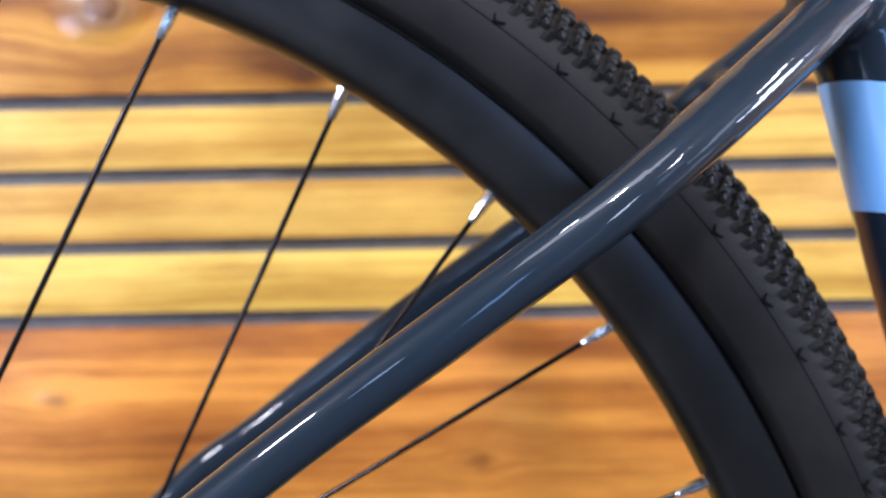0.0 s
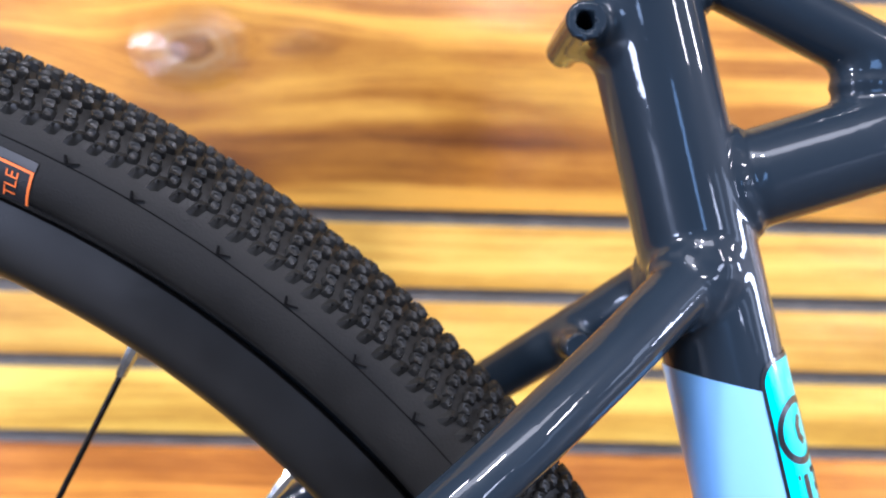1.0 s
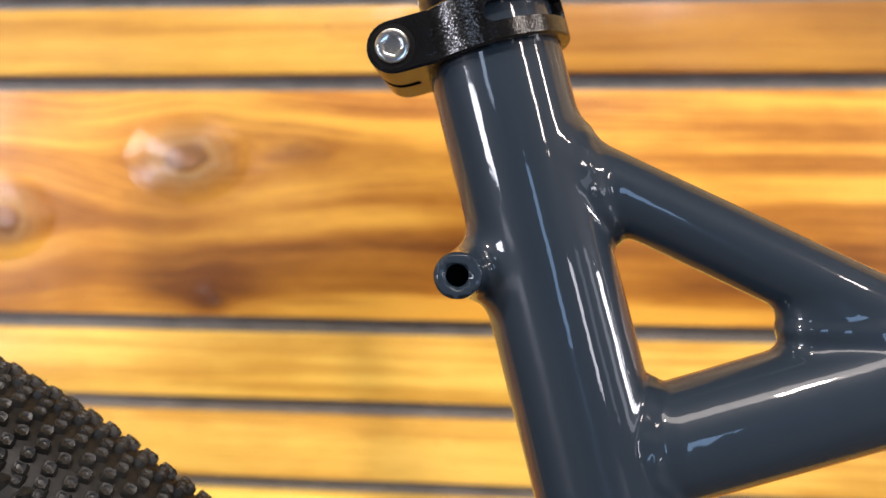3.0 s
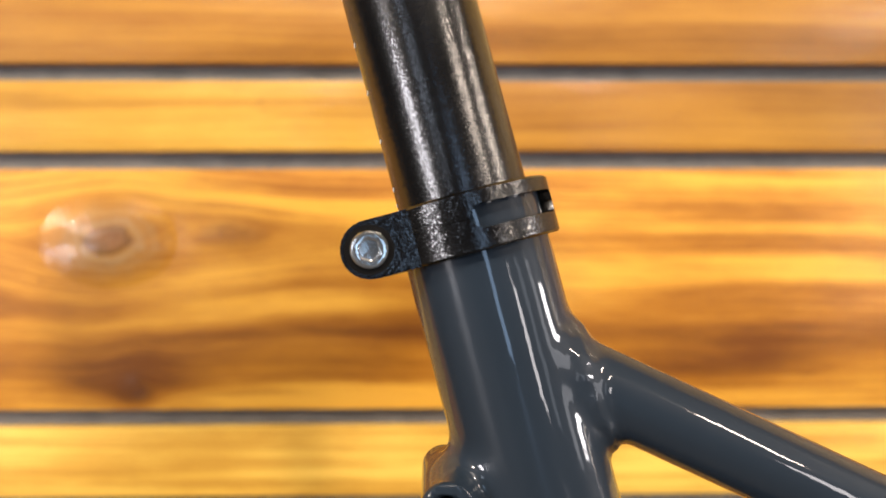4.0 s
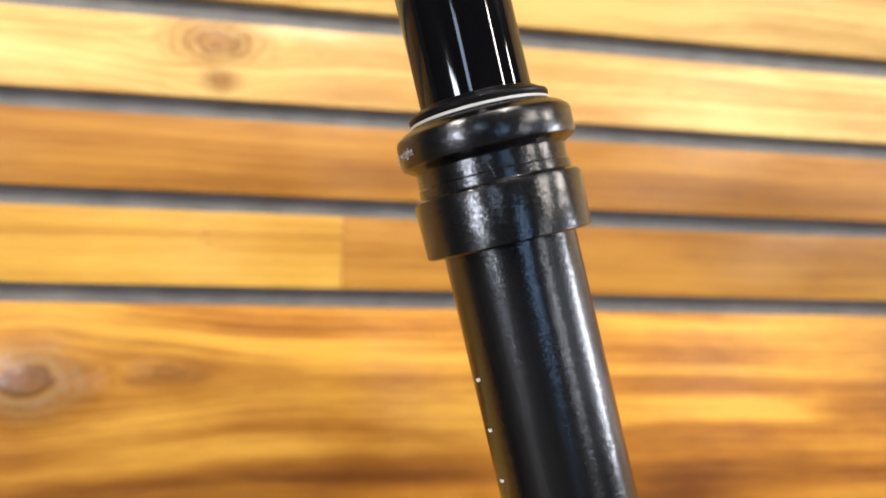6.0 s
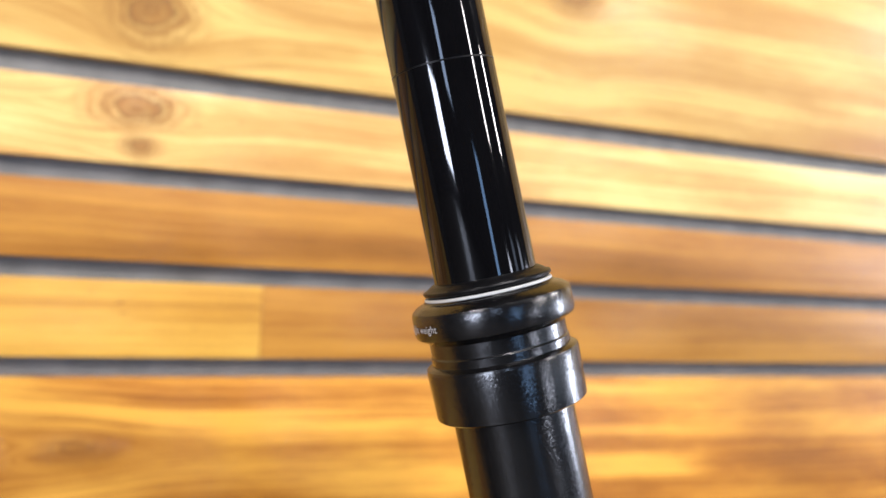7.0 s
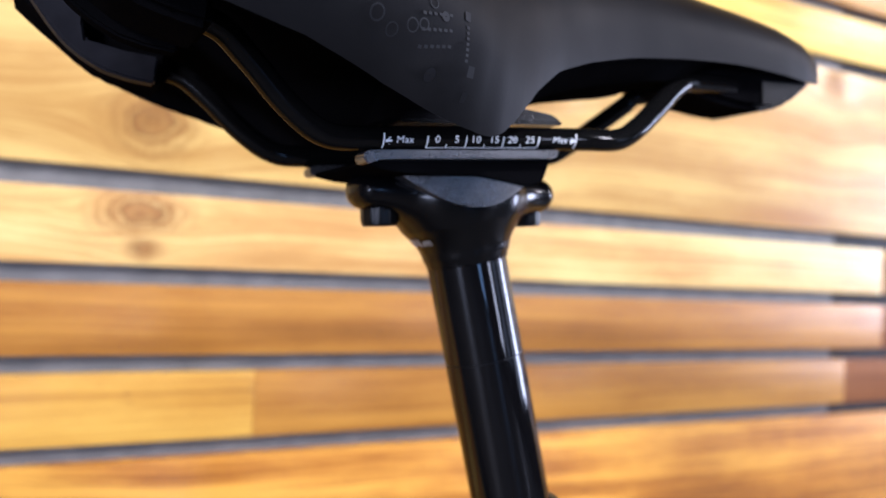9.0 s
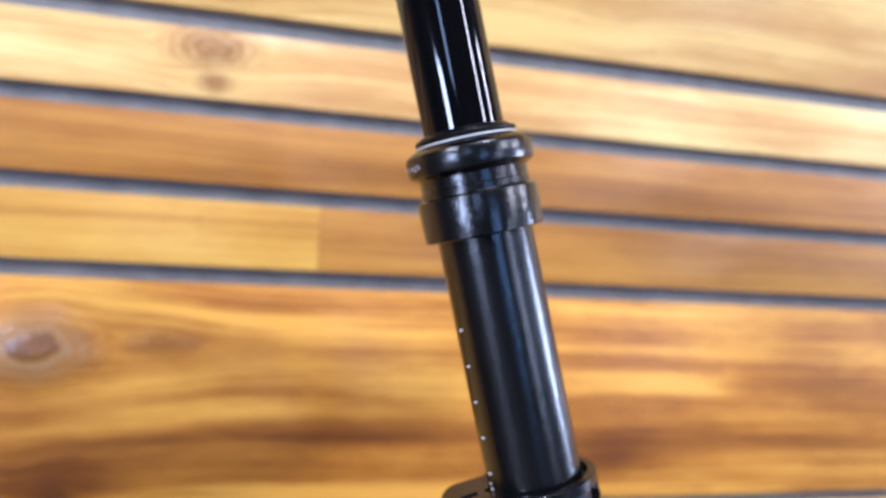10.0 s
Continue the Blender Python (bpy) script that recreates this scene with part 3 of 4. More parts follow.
def stay_line(side, steps=4):
    pts = smooth_path([(x, side * w, z) for x, z, w in STAY], steps)
    rad = np.interp(np.linspace(0, len(STAY) - 1, len(pts)), range(len(STAY)), STAY_R)
    return np.array(pts), rad


JOINT_X = 0.225
near_pts, near_rad = stay_line(-1)
far_pts, far_rad = stay_line(1)
keep = near_pts[:, 0] > JOINT_X - 0.03
SEAT_LOW = SEAT_O + SEAT_U * ((0.29 - 0.8) / 0.9661)
SEAT_TOP = SEAT_O + SEAT_U * -0.015
BOSS = Vector((0.2728, 0, 0.7101))


def frame_parts(p):
    seat = np.maximum(d_cone(p, SEAT_LOW, SEAT_TOP, 0.0178, R_TUBE), (p - np.array(SEAT_O, np.float32)) @ np.array(SEAT_U, np.float32) + 0.0262)
    top = d_cone(p, TOP_A, TOP_B, 0.0151, 0.0155)
    brace = d_cone(p, BRACE_A, BRACE_B, 0.0094, 0.0094)
    a = d_chain(p, near_pts[keep], near_rad[keep])
    b = d_chain(p, far_pts[keep], far_rad[keep])
    q = p - np.array(BOSS, np.float32)
    boss = np.maximum(np.hypot(q[:, 0], q[:, 2]) - 0.0056, np.abs(q[:, 1]) - 0.0183)
    r = p - np.array((0.2785, 0.016, 0.6160), np.float32)
    bridge = np.maximum(np.hypot(r[:, 0], r[:, 2]) - 0.0046, np.abs(r[:, 1]) - 0.010)
    gusset = d_cone(p, (0.3595, 0, 0.6985), (0.380, 0, 0.7000), 0.0078, 0.0085)
    return [seat, top, brace, a, b, boss, bridge, gusset]


def frame_field(p):
    d = frame_parts(p)
    order = np.sort(np.stack(d[:5], 1), axis=1)
    bead = np.exp(-((order[:, 1] - order[:, 0]) / 0.0036) ** 2) * np.exp(-(np.maximum(order[:, 1], 0) / 0.006) ** 2)
    ripple = np.sin(p[:, 0] * 1150 + 1.6 * np.sin(p[:, 2] * 390)) * np.sin(p[:, 1] * 980 + 0.7) + 0.7 * np.sin(p[:, 2] * 1240 + p[:, 1] * 590)
    stays = smin(d[3], d[4], 0.010)
    out = smin(d[0], d[1], 0.0052)
    out = smin(smin(out, d[2], 0.0060), d[7], 0.005)
    out = smin(out, stays, 0.0058)
    out = smin(out, d[5], 0.0095)
    out = smin(out, d[6], 0.004)
    out = out - bead * (0.0009 + 0.00010 * ripple)
    q = p - np.array(BOSS, np.float32)
    return np.maximum(out, np.minimum(0.0027 - np.hypot(q[:, 0], q[:, 2]), 1.0))


def frame_owner(p):
    d = frame_parts(p.astype(np.float32))
    d[1] = np.minimum(d[1], d[7])
    return np.argmin(np.stack(d[:7], 1), axis=1)


fv, ff, fn = skin(frame_field, (JOINT_X, -0.074, 0.505), (0.455, 0.074, 0.781), 0.00105)
names = ["seat_tube", "top_tube", "brace_tube", "seat_stay", "seat_stay", "rack_boss", "stay_bridge"]
seat_tube, top_tube, brace, stay_near, stay_far, boss, bridge = split_skin(fv, ff, fn, frame_owner, names, [PAINT] * 7, bike, ["glossy slate-blue seat tube with sky-blue band"] + [""] * 6)
v, f = sweep([SEAT_LOW, SEAT_O + SEAT_U * ((0.512 - 0.8) / 0.9661)], [0.0178, 0.01756], 48)
raw("seat_tube_foot", v, f, PAINT, seat_tube)
v, f = sweep([Vector(TOP_A) + (Vector(TOP_B) - Vector(TOP_A)) * 0.58, TOP_B], [0.01525, 0.01545], 48)
raw("top_tube_front", v, f, PAINT, top_tube)
for pts, rad, stay in ((near_pts, near_rad, stay_near), (far_pts, far_rad, stay_far)):
    k = pts[:, 0] < JOINT_X + 0.012
    fine = smooth_path(pts[k], 3)
    v, f = sweep(fine, np.interp(np.linspace(0, 1, len(fine)), np.linspace(0, 1, k.sum()), rad[k] - 0.00004), 40)
    raw("seat_stay_blade", v, f, PAINT, stay)
# near-black plug stands in for the shade deep in the bore
v, f = lathe([(-0.0050, 0.0), (-0.0050, 0.00285), (0.0050, 0.00285), (0.0050, 0.0)], BOSS, (0, 1, 0), 24)
raw("threaded_bore", [Vector(q) * 1.0 for q in v], f, HOLE, boss)

# band and badge on the seat tube
def tube_radius(s):
    z = 0.8 + s * 0.9661
    return 0.0178 + (R_TUBE - 0.0178) * (z - 0.29) / (0.771 - 0.29)


def slanted_sleeve(name, z_top, z_low, slope, lift, material, parent, label):
    seg, rows = 72, 6
    verts, faces = [], []
    for k in range(seg):
        phi = k * math.tau / seg
        for j in range(rows):
            z_mid = z_low + (z_top - z_low) * j / (rows - 1)
            s = (z_mid - 0.8) / 0.9661
            r = tube_radius(s) + lift
            s -= (slope + 0.267) * r * math.cos(phi)
            verts.append(on_seat(s, phi, tube_radius(s) + lift))
    for k in range(seg):
        for j in range(rows - 1):
            a, b = k * rows + j, ((k + 1) % seg) * rows + j
            faces.append((a, b, b + 1, a + 1))
    return raw(name, verts, faces, material, parent, label, sharp=180)


slanted_sleeve("colour_band", 0.6088, 0.5664, 0.22, 0.00012, SKY_PAINT, seat_tube, "sky-blue painted band")


PHI_BADGE = radians(-31)


def tube_patch(name, outline_rows, s0, phi0, lift, material, parent, label=""):
    """A thin skin on the seat tube: rows of (b, a_left, a_right)."""
    n = 25
    verts, faces = [], []
    for b, a0, a1 in outline_rows:
        s = s0 + b
        r = tube_radius(s) + lift
        for k in range(n):
            verts.append(on_seat(s, phi0 + (a0 + (a1 - a0) * k / (n - 1)) / r, r))
    for j in range(len(outline_rows) - 1):
        for k in range(n - 1):
            faces.append((j * n + k, j * n + k + 1, (j + 1) * n + k + 1, (j + 1) * n + k))
    return raw(name, verts, faces, material, parent, label, sharp=180)


def rounded(w, b0, b1, r0, r1, steps=8):
    """Rows of a rounded upright panel, half-width w, from b0 to b1."""
    rows = []
    for k in range(steps + 1):
        t = math.pi / 2 * k / steps
        rows.append((b0 + r0 * (1 - math.cos(t)), -(w - r0 + r0 * math.sin(t)), w - r0 + r0 * math.sin(t)))
    for k in range(steps, -1, -1):
        t = math.pi / 2 * k / steps
        rows.append((b1 - r1 * (1 - math.cos(t)), -(w - r1 + r1 * math.sin(t)), w - r1 + r1 * math.sin(t)))
    return rows


S_BADGE = (0.5815 - 0.8) / 0.9661
tube_patch("badge_ground", rounded(0.0150, -0.0345, 0.0345, 0.007, 0.007), S_BADGE, PHI_BADGE, 0.0003, DECAL_BLACK, seat_tube, "black badge ground")
tube_patch("badge_panel", rounded(0.0140, -0.0125, 0.0333, 0.0004, 0.0062), S_BADGE, PHI_BADGE, 0.0005, CYAN, seat_tube, "bright cyan badge panel")


def tube_stroke(name, pts, width, s0, lift, material, parent):
    """A stroke of even width along (a, b) points on the seat tube."""
    p = np.array(pts, float)
    t = np.gradient(p, axis=0)
    t /= np.linalg.norm(t, axis=1)[:, None]
    n = np.stack([-t[:, 1], t[:, 0]], 1) * width / 2
    verts, faces = [], []
    for q, m in zip(p, n):
        for c in (q + m, q - m):
            s = s0 + c[1]
            r = tube_radius(s) + lift
            verts.append(on_seat(s, PHI_BADGE + c[0] / r, r))
    for k in range(len(p) - 1):
        faces.append((2 * k, 2 * k + 1, 2 * k + 3, 2 * k + 2))
    return raw(name, verts, faces, material, parent, sharp=180)


circle = [(-0.0042 + 0.0088 * math.cos(a), 0.0123 + 0.0087 * math.sin(a)) for a in np.linspace(0, math.tau, 49)]
tube_stroke("badge_ring", circle, 0.0021, S_BADGE, 0.0007, DECAL_BLACK, seat_tube)
tube_stroke("badge_mark", [(-0.0030, 0.0162), (-0.0050, 0.0135), (-0.0048, 0.0105), (-0.003, 0.0085)], 0.0024, S_BADGE, 0.0007, DECAL_BLACK, seat_tube)


def badge_glyph(top, low, material):
    """A serifed upright with two loops."""
    mid, h = (top + low) / 2, (top - low) / 4
    tube_stroke("badge_bar", [(-0.0100, top), (-0.0020, top)], 0.0015, S_BADGE, 0.0007, material, seat_tube)
    tube_stroke("badge_bar", [(-0.0065, top), (-0.0065, low)], 0.0023, S_BADGE, 0.0007, material, seat_tube)
    tube_stroke("badge_bar", [(-0.0100, low), (-0.0020, low)], 0.0015, S_BADGE, 0.0007, material, seat_tube)
    for k, wide in ((1, 0.0030), (-1, 0.0040)):
        arc = [(-0.0020 + wide * math.cos(a), mid + k * h + h * math.sin(a)) for a in np.linspace(-math.pi / 2, math.pi / 2, 13)]
        tube_stroke("badge_loop", arc, 0.0018, S_BADGE, 0.0008, material, seat_tube)


badge_glyph(-0.0002, -0.0110, DECAL_BLACK)
badge_glyph(-0.0136, -0.0240, CYAN)

# seat clamp: a slotted ring with two ears and a bolt
CLAMP_LOW, CLAMP_HIGH = -0.0368, -0.0236


def clamp_half(upper):
    seg = 120
    mid, half, reach, slot = -0.0296, 0.0026, radians(40), radians(-52)
    verts, faces = [], []
    for k in range(seg):
        phi = -math.pi + k * math.tau / seg
        end = (reach - abs(phi - slot)) * 0.0195
        h = 0.00002 if end <= 0 else (half if end > half else math.sqrt(max(half ** 2 - (half - end) ** 2, 1e-10)))
        s0, s1 = (mid + h, CLAMP_HIGH) if upper else (CLAMP_LOW, mid - h)
        ro, ri, c = 0.0200, 0.01735, 0.0005
        lowc, highc = (0.00005, c) if upper else (c, 0.00005)
        ring = [(s0, ri), (s0, ro - lowc), (s0 + lowc, ro), (s1 - highc, ro), (s1, ro - highc), (s1, ri)]
        verts += [on_seat(s, phi, r) for s, r in ring]
    m = 6
    for k in range(seg):
        j = (k + 1) % seg
        for i in range(m):
            faces.append((k * m + i, j * m + i, j * m + (i + 1) % m, k * m + (i + 1) % m))
    return verts, faces


v1, f1 = clamp_half(False)
v2, f2 = clamp_half(True)
clamp = raw("seat_clamp", v1 + v2, f1 + [tuple(i + len(v1) for i in q) for q in f2], CLAMP_BLACK, bike, "satin black seat clamp ring with slot", sharp=30)


def ear(y0, y1):
    c_f, c_u, r = -0.0233, -0.0302, 0.0065
    outline = [(c_f + r * math.cos(a), c_u + r * math.sin(a)) for a in np.linspace(math.pi / 2, 1.5 * math.pi, 15)]
    outline += [(-0.0100, c_u - r), (-0.0100, c_u + r)]
    bm = prism([(0, 0)] * 0 + outline, y0, y1, 0.0005)
    for q in bm.verts:
        q.co = SEAT_O + SEAT_F * q.co.x + SEAT_Y * q.co.y + SEAT_U * q.co.z
    return bm


part("clamp_ear", ear(-0.0150, -0.0012), CLAMP_BLACK, clamp)
part("clamp_ear", ear(0.0012, 0.0150), CLAMP_BLACK, clamp)
BOLT_C = SEAT_O + SEAT_F * -0.0233 + SEAT_U * -0.0302
# flat black disc drawn for the shaded recess round the bolt
v, f = lathe([(-0.01525, 0.0), (-0.01525, 0.00545), (-0.0148, 0.00545), (-0.0148, 0.0)], BOLT_C, (0, 1, 0), 40)
raw("bolt_recess", v, f, HOLE, clamp)


def hex_bolt(name, centre, axis, r, height, socket, material, parent, knurl=False):
    """A cap screw with a rounded rim and a hexagon socket."""
    prof = [(0.0, 0.0001), (0.0, r), (height * 0.75, r), (height * 0.93, r * 0.94), (height, r * 0.84), (height, socket * 1.12), (height * 0.92, socket), (height * 0.62, socket * 0.97), (height * 0.56, 0.0001)]
    seg = 48
    vv, fq = lathe(prof, centre, axis, seg)
    n = len(prof)
    ax, c = Vector(axis).normalized(), Vector(centre)
    for k in range(seg):
        for i in range(n):
            q = vv[k * n + i]
            rel = q - c
            flat = rel - ax * rel.dot(ax)
            if i in (6, 7):
                a = (k / seg * 6) % 1.0 - 0.5
                vv[k * n + i] = c + ax * rel.dot(ax) + flat * (0.90 / math.cos(a * math.pi / 3))
            elif knurl and i in (1, 2):
                vv[k * n + i] = c + ax * rel.dot(ax) + flat * (1.0 if k % 4 < 2 else 0.955)
    return raw(name, vv, fq, material, parent, sharp=30)


hex_bolt("clamp_bolt", BOLT_C + Vector((0, -0.0146, 0)), (0, -1, 0), 0.0042, 0.0016, 0.0023, STEEL, clamp)

# seatpost
post = seat_turned("post_tube", [(-0.060, 0.0150), (-0.060, R_POST), (0.0590, R_POST), (0.0590, 0.0130)], SATIN, label="satin black seatpost outer tube")
for k in range(1, 6):
    s = (0.7715 + 0.01124 * k - 0.8) / 0.9661
    for w, ds in ((0.0012, 0.0), (0.0007, 0.0011)):
        pts = [(-w / 2, -0.00035), (w / 2, -0.00035), (w / 2, 0.00035), (-w / 2, 0.00035)]
        raw("height_mark", [on_seat(s + b + ds * 0.2, radians(-170.5 + ds * 3600) + a / R_POST, R_POST + 0.00012) for a, b in pts], [(0, 1, 2, 3)], WHITE_INK, post)
for k in range(4):
    s = -0.0262 + 0.0016 * k
    pts = [(-0.0007, -0.0004), (0.0007, -0.0004), (0.0007, 0.0004), (-0.0007, 0.0004)]
    raw("height_mark", [on_seat(s + b, radians(-168 - 2 * k) + a / R_POST, R_POST + 0.00012) for a, b in pts], [(0, 1, 2, 3)], WHITE_INK, post)
collar = seat_turned("collar", [(0.0569, 0.0150), (0.0569, 0.0187), (0.0573, 0.0192), (0.0690, 0.0195), (0.0699, 0.0193), (0.0704, 0.0186), (0.0707, 0.0177), (0.0726, 0.0177), (0.0730, 0.0174), (0.0764, 0.0174), (0.0770, 0.0180),
                                (0.0775, 0.0192), (0.0781, 0.0201), (0.0790, 0.0204), (0.0836, 0.0204), (0.0845, 0.0201), (0.0856, 0.0188), (0.0864, 0.0168), (0.0868, 0.0165), (0.0868, 0.0120)], SATIN, label="satin black grooved seatpost collar")
seat_turned("wiper_ring", [(0.0867, 0.0125), (0.0867, 0.0161), (0.0869, 0.0163), (0.0873, 0.0163), (0.0875, 0.0161), (0.0875, 0.0125)], RING_WHITE, collar, "thin white wiper ring")
seat_turned("wiper_seal", [(0.0876, 0.0126), (0.0876, 0.0155), (0.0879, 0.0157), (0.0882, 0.0163), (0.0887, 0.0164), (0.0891, 0.0162), (0.0894, 0.0153), (0.0900, 0.0146), (0.0905, 0.0137), (0.0907, 0.0126)], PLASTIC, collar)
tv, tf = lettering("Light weight", 0.0026)
raw("lettering", [on_seat(0.0812 + y, radians(-174) + x / 0.0204, 0.02065) for x, y in tv], tf, GREY_INK, collar, "small pale print")
stan = seat_turned("stanchion", [(0.080, 0.0110), (0.080, R_STAN), (0.1750, R_STAN), (0.1750, 0.0110)], GLOSS_BLACK, label="polished black seatpost stanchion")
seat_turned("stop_line", [(0.1427, R_STAN), (0.1427, R_STAN + 0.00004), (0.1431, R_STAN + 0.00004), (0.1431, R_STAN)], PLASTIC, stan)

# head of the post
HEAD_A, HEAD_B = Vector((0.1900, 0, 0.9885)), Vector((0.2498, 0, 0.9918))
NECK = SEAT_O + SEAT_U * 0.1745


def head_field(p):
    q = p - np.array(NECK, np.float32)
    u = np.array(SEAT_U, np.float32)
    h = q @ u
    rad = np.linalg.norm(q - h[:, None] * u, axis=1)
    t = np.clip(h / 0.013, 0, 1)
    flare = 0.0131 + 0.0030 * t * t + 0.0004 * np.exp(-((h - 0.003) / 0.0016) ** 2)
    side, lid = rad - flare, h - 0.0200
    neck = np.maximum(-smin(-side, -lid, 0.009), -h)
    w = p * np.array((1, 0.62, 1), np.float32)
    bar = d_cone(w, HEAD_A, HEAD_B, 0.0058, 0.0060)
    mid = d_cone(w, HEAD_A + (HEAD_B - HEAD_A) * 0.35, HEAD_A + (HEAD_B - HEAD_A) * 0.65, 0.0075, 0.0075)
    return smin(smin(bar, mid, 0.004), neck, 0.018)


hv, hf, hn = skin(head_field, (0.174, -0.026, 0.9645), (0.268, 0.026, 1.006), 0.0009)
head = raw("post_head", hv, hf.tolist(), HEAD_BLACK, bike, "glossy black forged seatpost head", normals=hn)
down = Vector((0.0808, 0, -0.9967)).normalized()
for x, z in ((0.1946, 0.9840), (0.2468, 0.9872)):
    hex_bolt("saddle_bolt", (x, 0, z), down, 0.0058, 0.0060, 0.0025, PLASTIC, head, knurl=True)
tv, tf = lettering("10N.m", 0.0039)
S_NM = (0.9738 - 0.8) / 0.9661
raw("lettering", [on_seat(S_NM + y + 0.0040, radians(-172) + x / 0.0150, 0.0143 + 0.0055 * min(1, max(0, (S_NM + y + 0.0040 - 0.1745) / 0.013)) ** 2) for x, y in tv], tf, GREY_INK, head, "small pale torque print")

# cradle that holds the rails
TILT = 0.1054


def tilted(x, z):
    return (x, z + (x - 0.21) * TILT)


JAW = [tilted(x, z) for x, z in ((0.1800, 1.0003), (0.1789, 0.9998), (0.1783, 0.9988), (0.1787, 0.9972), (0.1802, 0.9966), (0.1830, 0.9978), (0.2400, 0.9978), (0.2412, 0.9990), (0.2412, 1.0003))]
# body coloured dull black for the shaded undercut between jaws and foot
cradle = part("rail_cradle", prism([(0.1800, 0.9938), (0.1870, 0.9926), (0.1943, 0.9924), (0.2166, 0.9936), (0.2331, 0.9920), (0.2385, 0.9940), (0.2410, 1.0008), tilted(0.2400, 0.9977), tilted(0.1795, 0.9977)], -0.0235, 0.0235, 0.0004), SHELL, bike, "black lower rail cradle with speckled jaws")
for side in (-1, 1):
    y0, y1 = sorted((side * 0.0276, side * 0.0200))
    part("cradle_jaw", prism(JAW, y0, y1, 0.0004), FORGED, cradle, "speckled grey-black jaw")
# the foot under it is a barrel that bellies out towards both sides
bm = prism([(0.1930, 0.9941), (0.2000, 0.9896), (0.2060, 0.9868), (0.2110, 0.9852), (0.2155, 0.9847), (0.2205, 0.9851), (0.2253, 0.9868), (0.2310, 0.9908), (0.2333, 0.9926), (0.2166, 0.9939)], -0.0226, 0.0226, 0.0)
for k in range(1, 14):
    cut = Vector((0.1930 + 0.0030 * k, 0, 0.99))
    bmesh.ops.bisect_plane(bm, geom=bm.verts[:] + bm.edges[:] + bm.faces[:], plane_co=cut, plane_no=(1, 0, 0))
for vert in bm.verts:
    away = (vert.co.x - 0.2260) / 0.020
    vert.co.y *= 1.0 - 0.15 * away * away - 9.0 * max(0.0, 0.9895 - vert.co.z)
for face in bm.faces:
    face.smooth = True
part("cradle_foot", bm, FORGED, cradle, "speckled grey-black foot")
part("rail_cap", prism([tilted(x, z) for x, z in ((0.1880, 1.0080), (0.1900, 1.0110), (0.2000, 1.0132), (0.2250, 1.0132), (0.2390, 1.0110), (0.2430, 1.0080))], -0.0276, 0.0276, 0.0008), CLAMP_BLACK, bike, "speckled black upper rail cap")

# rails with their printed scale
RAIL = [(0.122, 1.024, 0.034), (0.137, 1.0225, 0.031), (0.146, 1.0165, 0.0285), (0.157, 1.0065, 0.0265), (0.167, 1.0005, 0.0252), (0.178, 1.0002, 0.0248), (0.200, 1.0028, 0.0247), (0.230, 1.0060, 0.0246), (0.252, 1.0083, 0.0245), (0.2655, 1.0098, 0.0238), (0.274, 1.0140, 0.0225), (0.286, 1.0235, 0.0195), (0.297, 1.0325, 0.0165), (0.306, 1.0360, 0.0145), (0.328, 1.0385, 0.0115)]
rails = []
for side in (-1, 1):
    # the far rail bends up a little later
    path = smooth_path([(x + (0.005 if side > 0 and 0.26 < x < 0.30 else 0.0), side * y, z) for x, z, y in RAIL], 6)
    v, f = sweep(path, [0.0035] * len(path), 24)
    rails.append(raw("saddle_rail", v, f, RAIL_BLACK, bike, "thin glossy black saddle rail", sharp=60))


def on_rail(x, b):
    """Places (x, height b) on the near rail's outer face."""
    z = np.interp(x, [q[0] for q in RAIL], [q[1] for q in RAIL])
    a = (b - 0.0010) / 0.0036
    return Vector((x, -0.0247 - 0.00362 * math.cos(a), z + 0.00362 * math.sin(a)))


def rail_bar(x0, x1, b0, b1):
    n = 7
    vs = [on_rail(x, b0 + (b1 - b0) * k / (n - 1)) for k in range(n) for x in (x0, x1)]
    raw("scale_mark", vs, [(2 * k, 2 * k + 1, 2 * k + 3, 2 * k + 2) for k in range(n - 1)], WHITE_INK, rails[0])


X0, DX = 0.1967, 0.00610
for k in range(7):
    tall = k in (0, 2, 4, 6)
    rail_bar(X0 + DX * k - 0.0002, X0 + DX * k + 0.0002, -0.0024, 0.0012 if tall else -0.0012)
for k in range(12):
    rail_bar(X0 + DX * k / 2, X0 + DX * (k + 1) / 2, -0.0026, -0.0022)
for x in (0.1836, 0.2468):
    rail_bar(x - 0.0002, x + 0.0002, -0.0026, 0.0022)
rail_bar(0.1841, 0.1860, -0.0003, 0.0003)
rail_bar(0.2446, 0.2465, -0.0003, 0.0003)
for tip, tail in ((0.1839, 0.1855), (0.2466, 0.2450)):
    raw("scale_mark", [on_rail(tip, 0.0), on_rail(tail, 0.0011), on_rail(tail, -0.0011)], [(0, 1, 2)], WHITE_INK, rails[0])
for word, x, size in (("0", X0 + DX * 0.5, 0.0029), ("5", X0 + DX * 1.5, 0.0029), ("10", X0 + DX * 2.5, 0.0029), ("15", X0 + DX * 3.5, 0.0029), ("20", X0 + DX * 4.5, 0.0029), ("25", X0 + DX * 5.5, 0.0029), ("Max", 0.1899, 0.0027), ("Max", 0.2411, 0.0027)):
    tv, tf = lettering(word, size)
    raw("scale_numeral", [on_rail(x + a * 1.15, b + 0.0002) for a, b in tv], tf, WHITE_INK, rails[0], "white print")

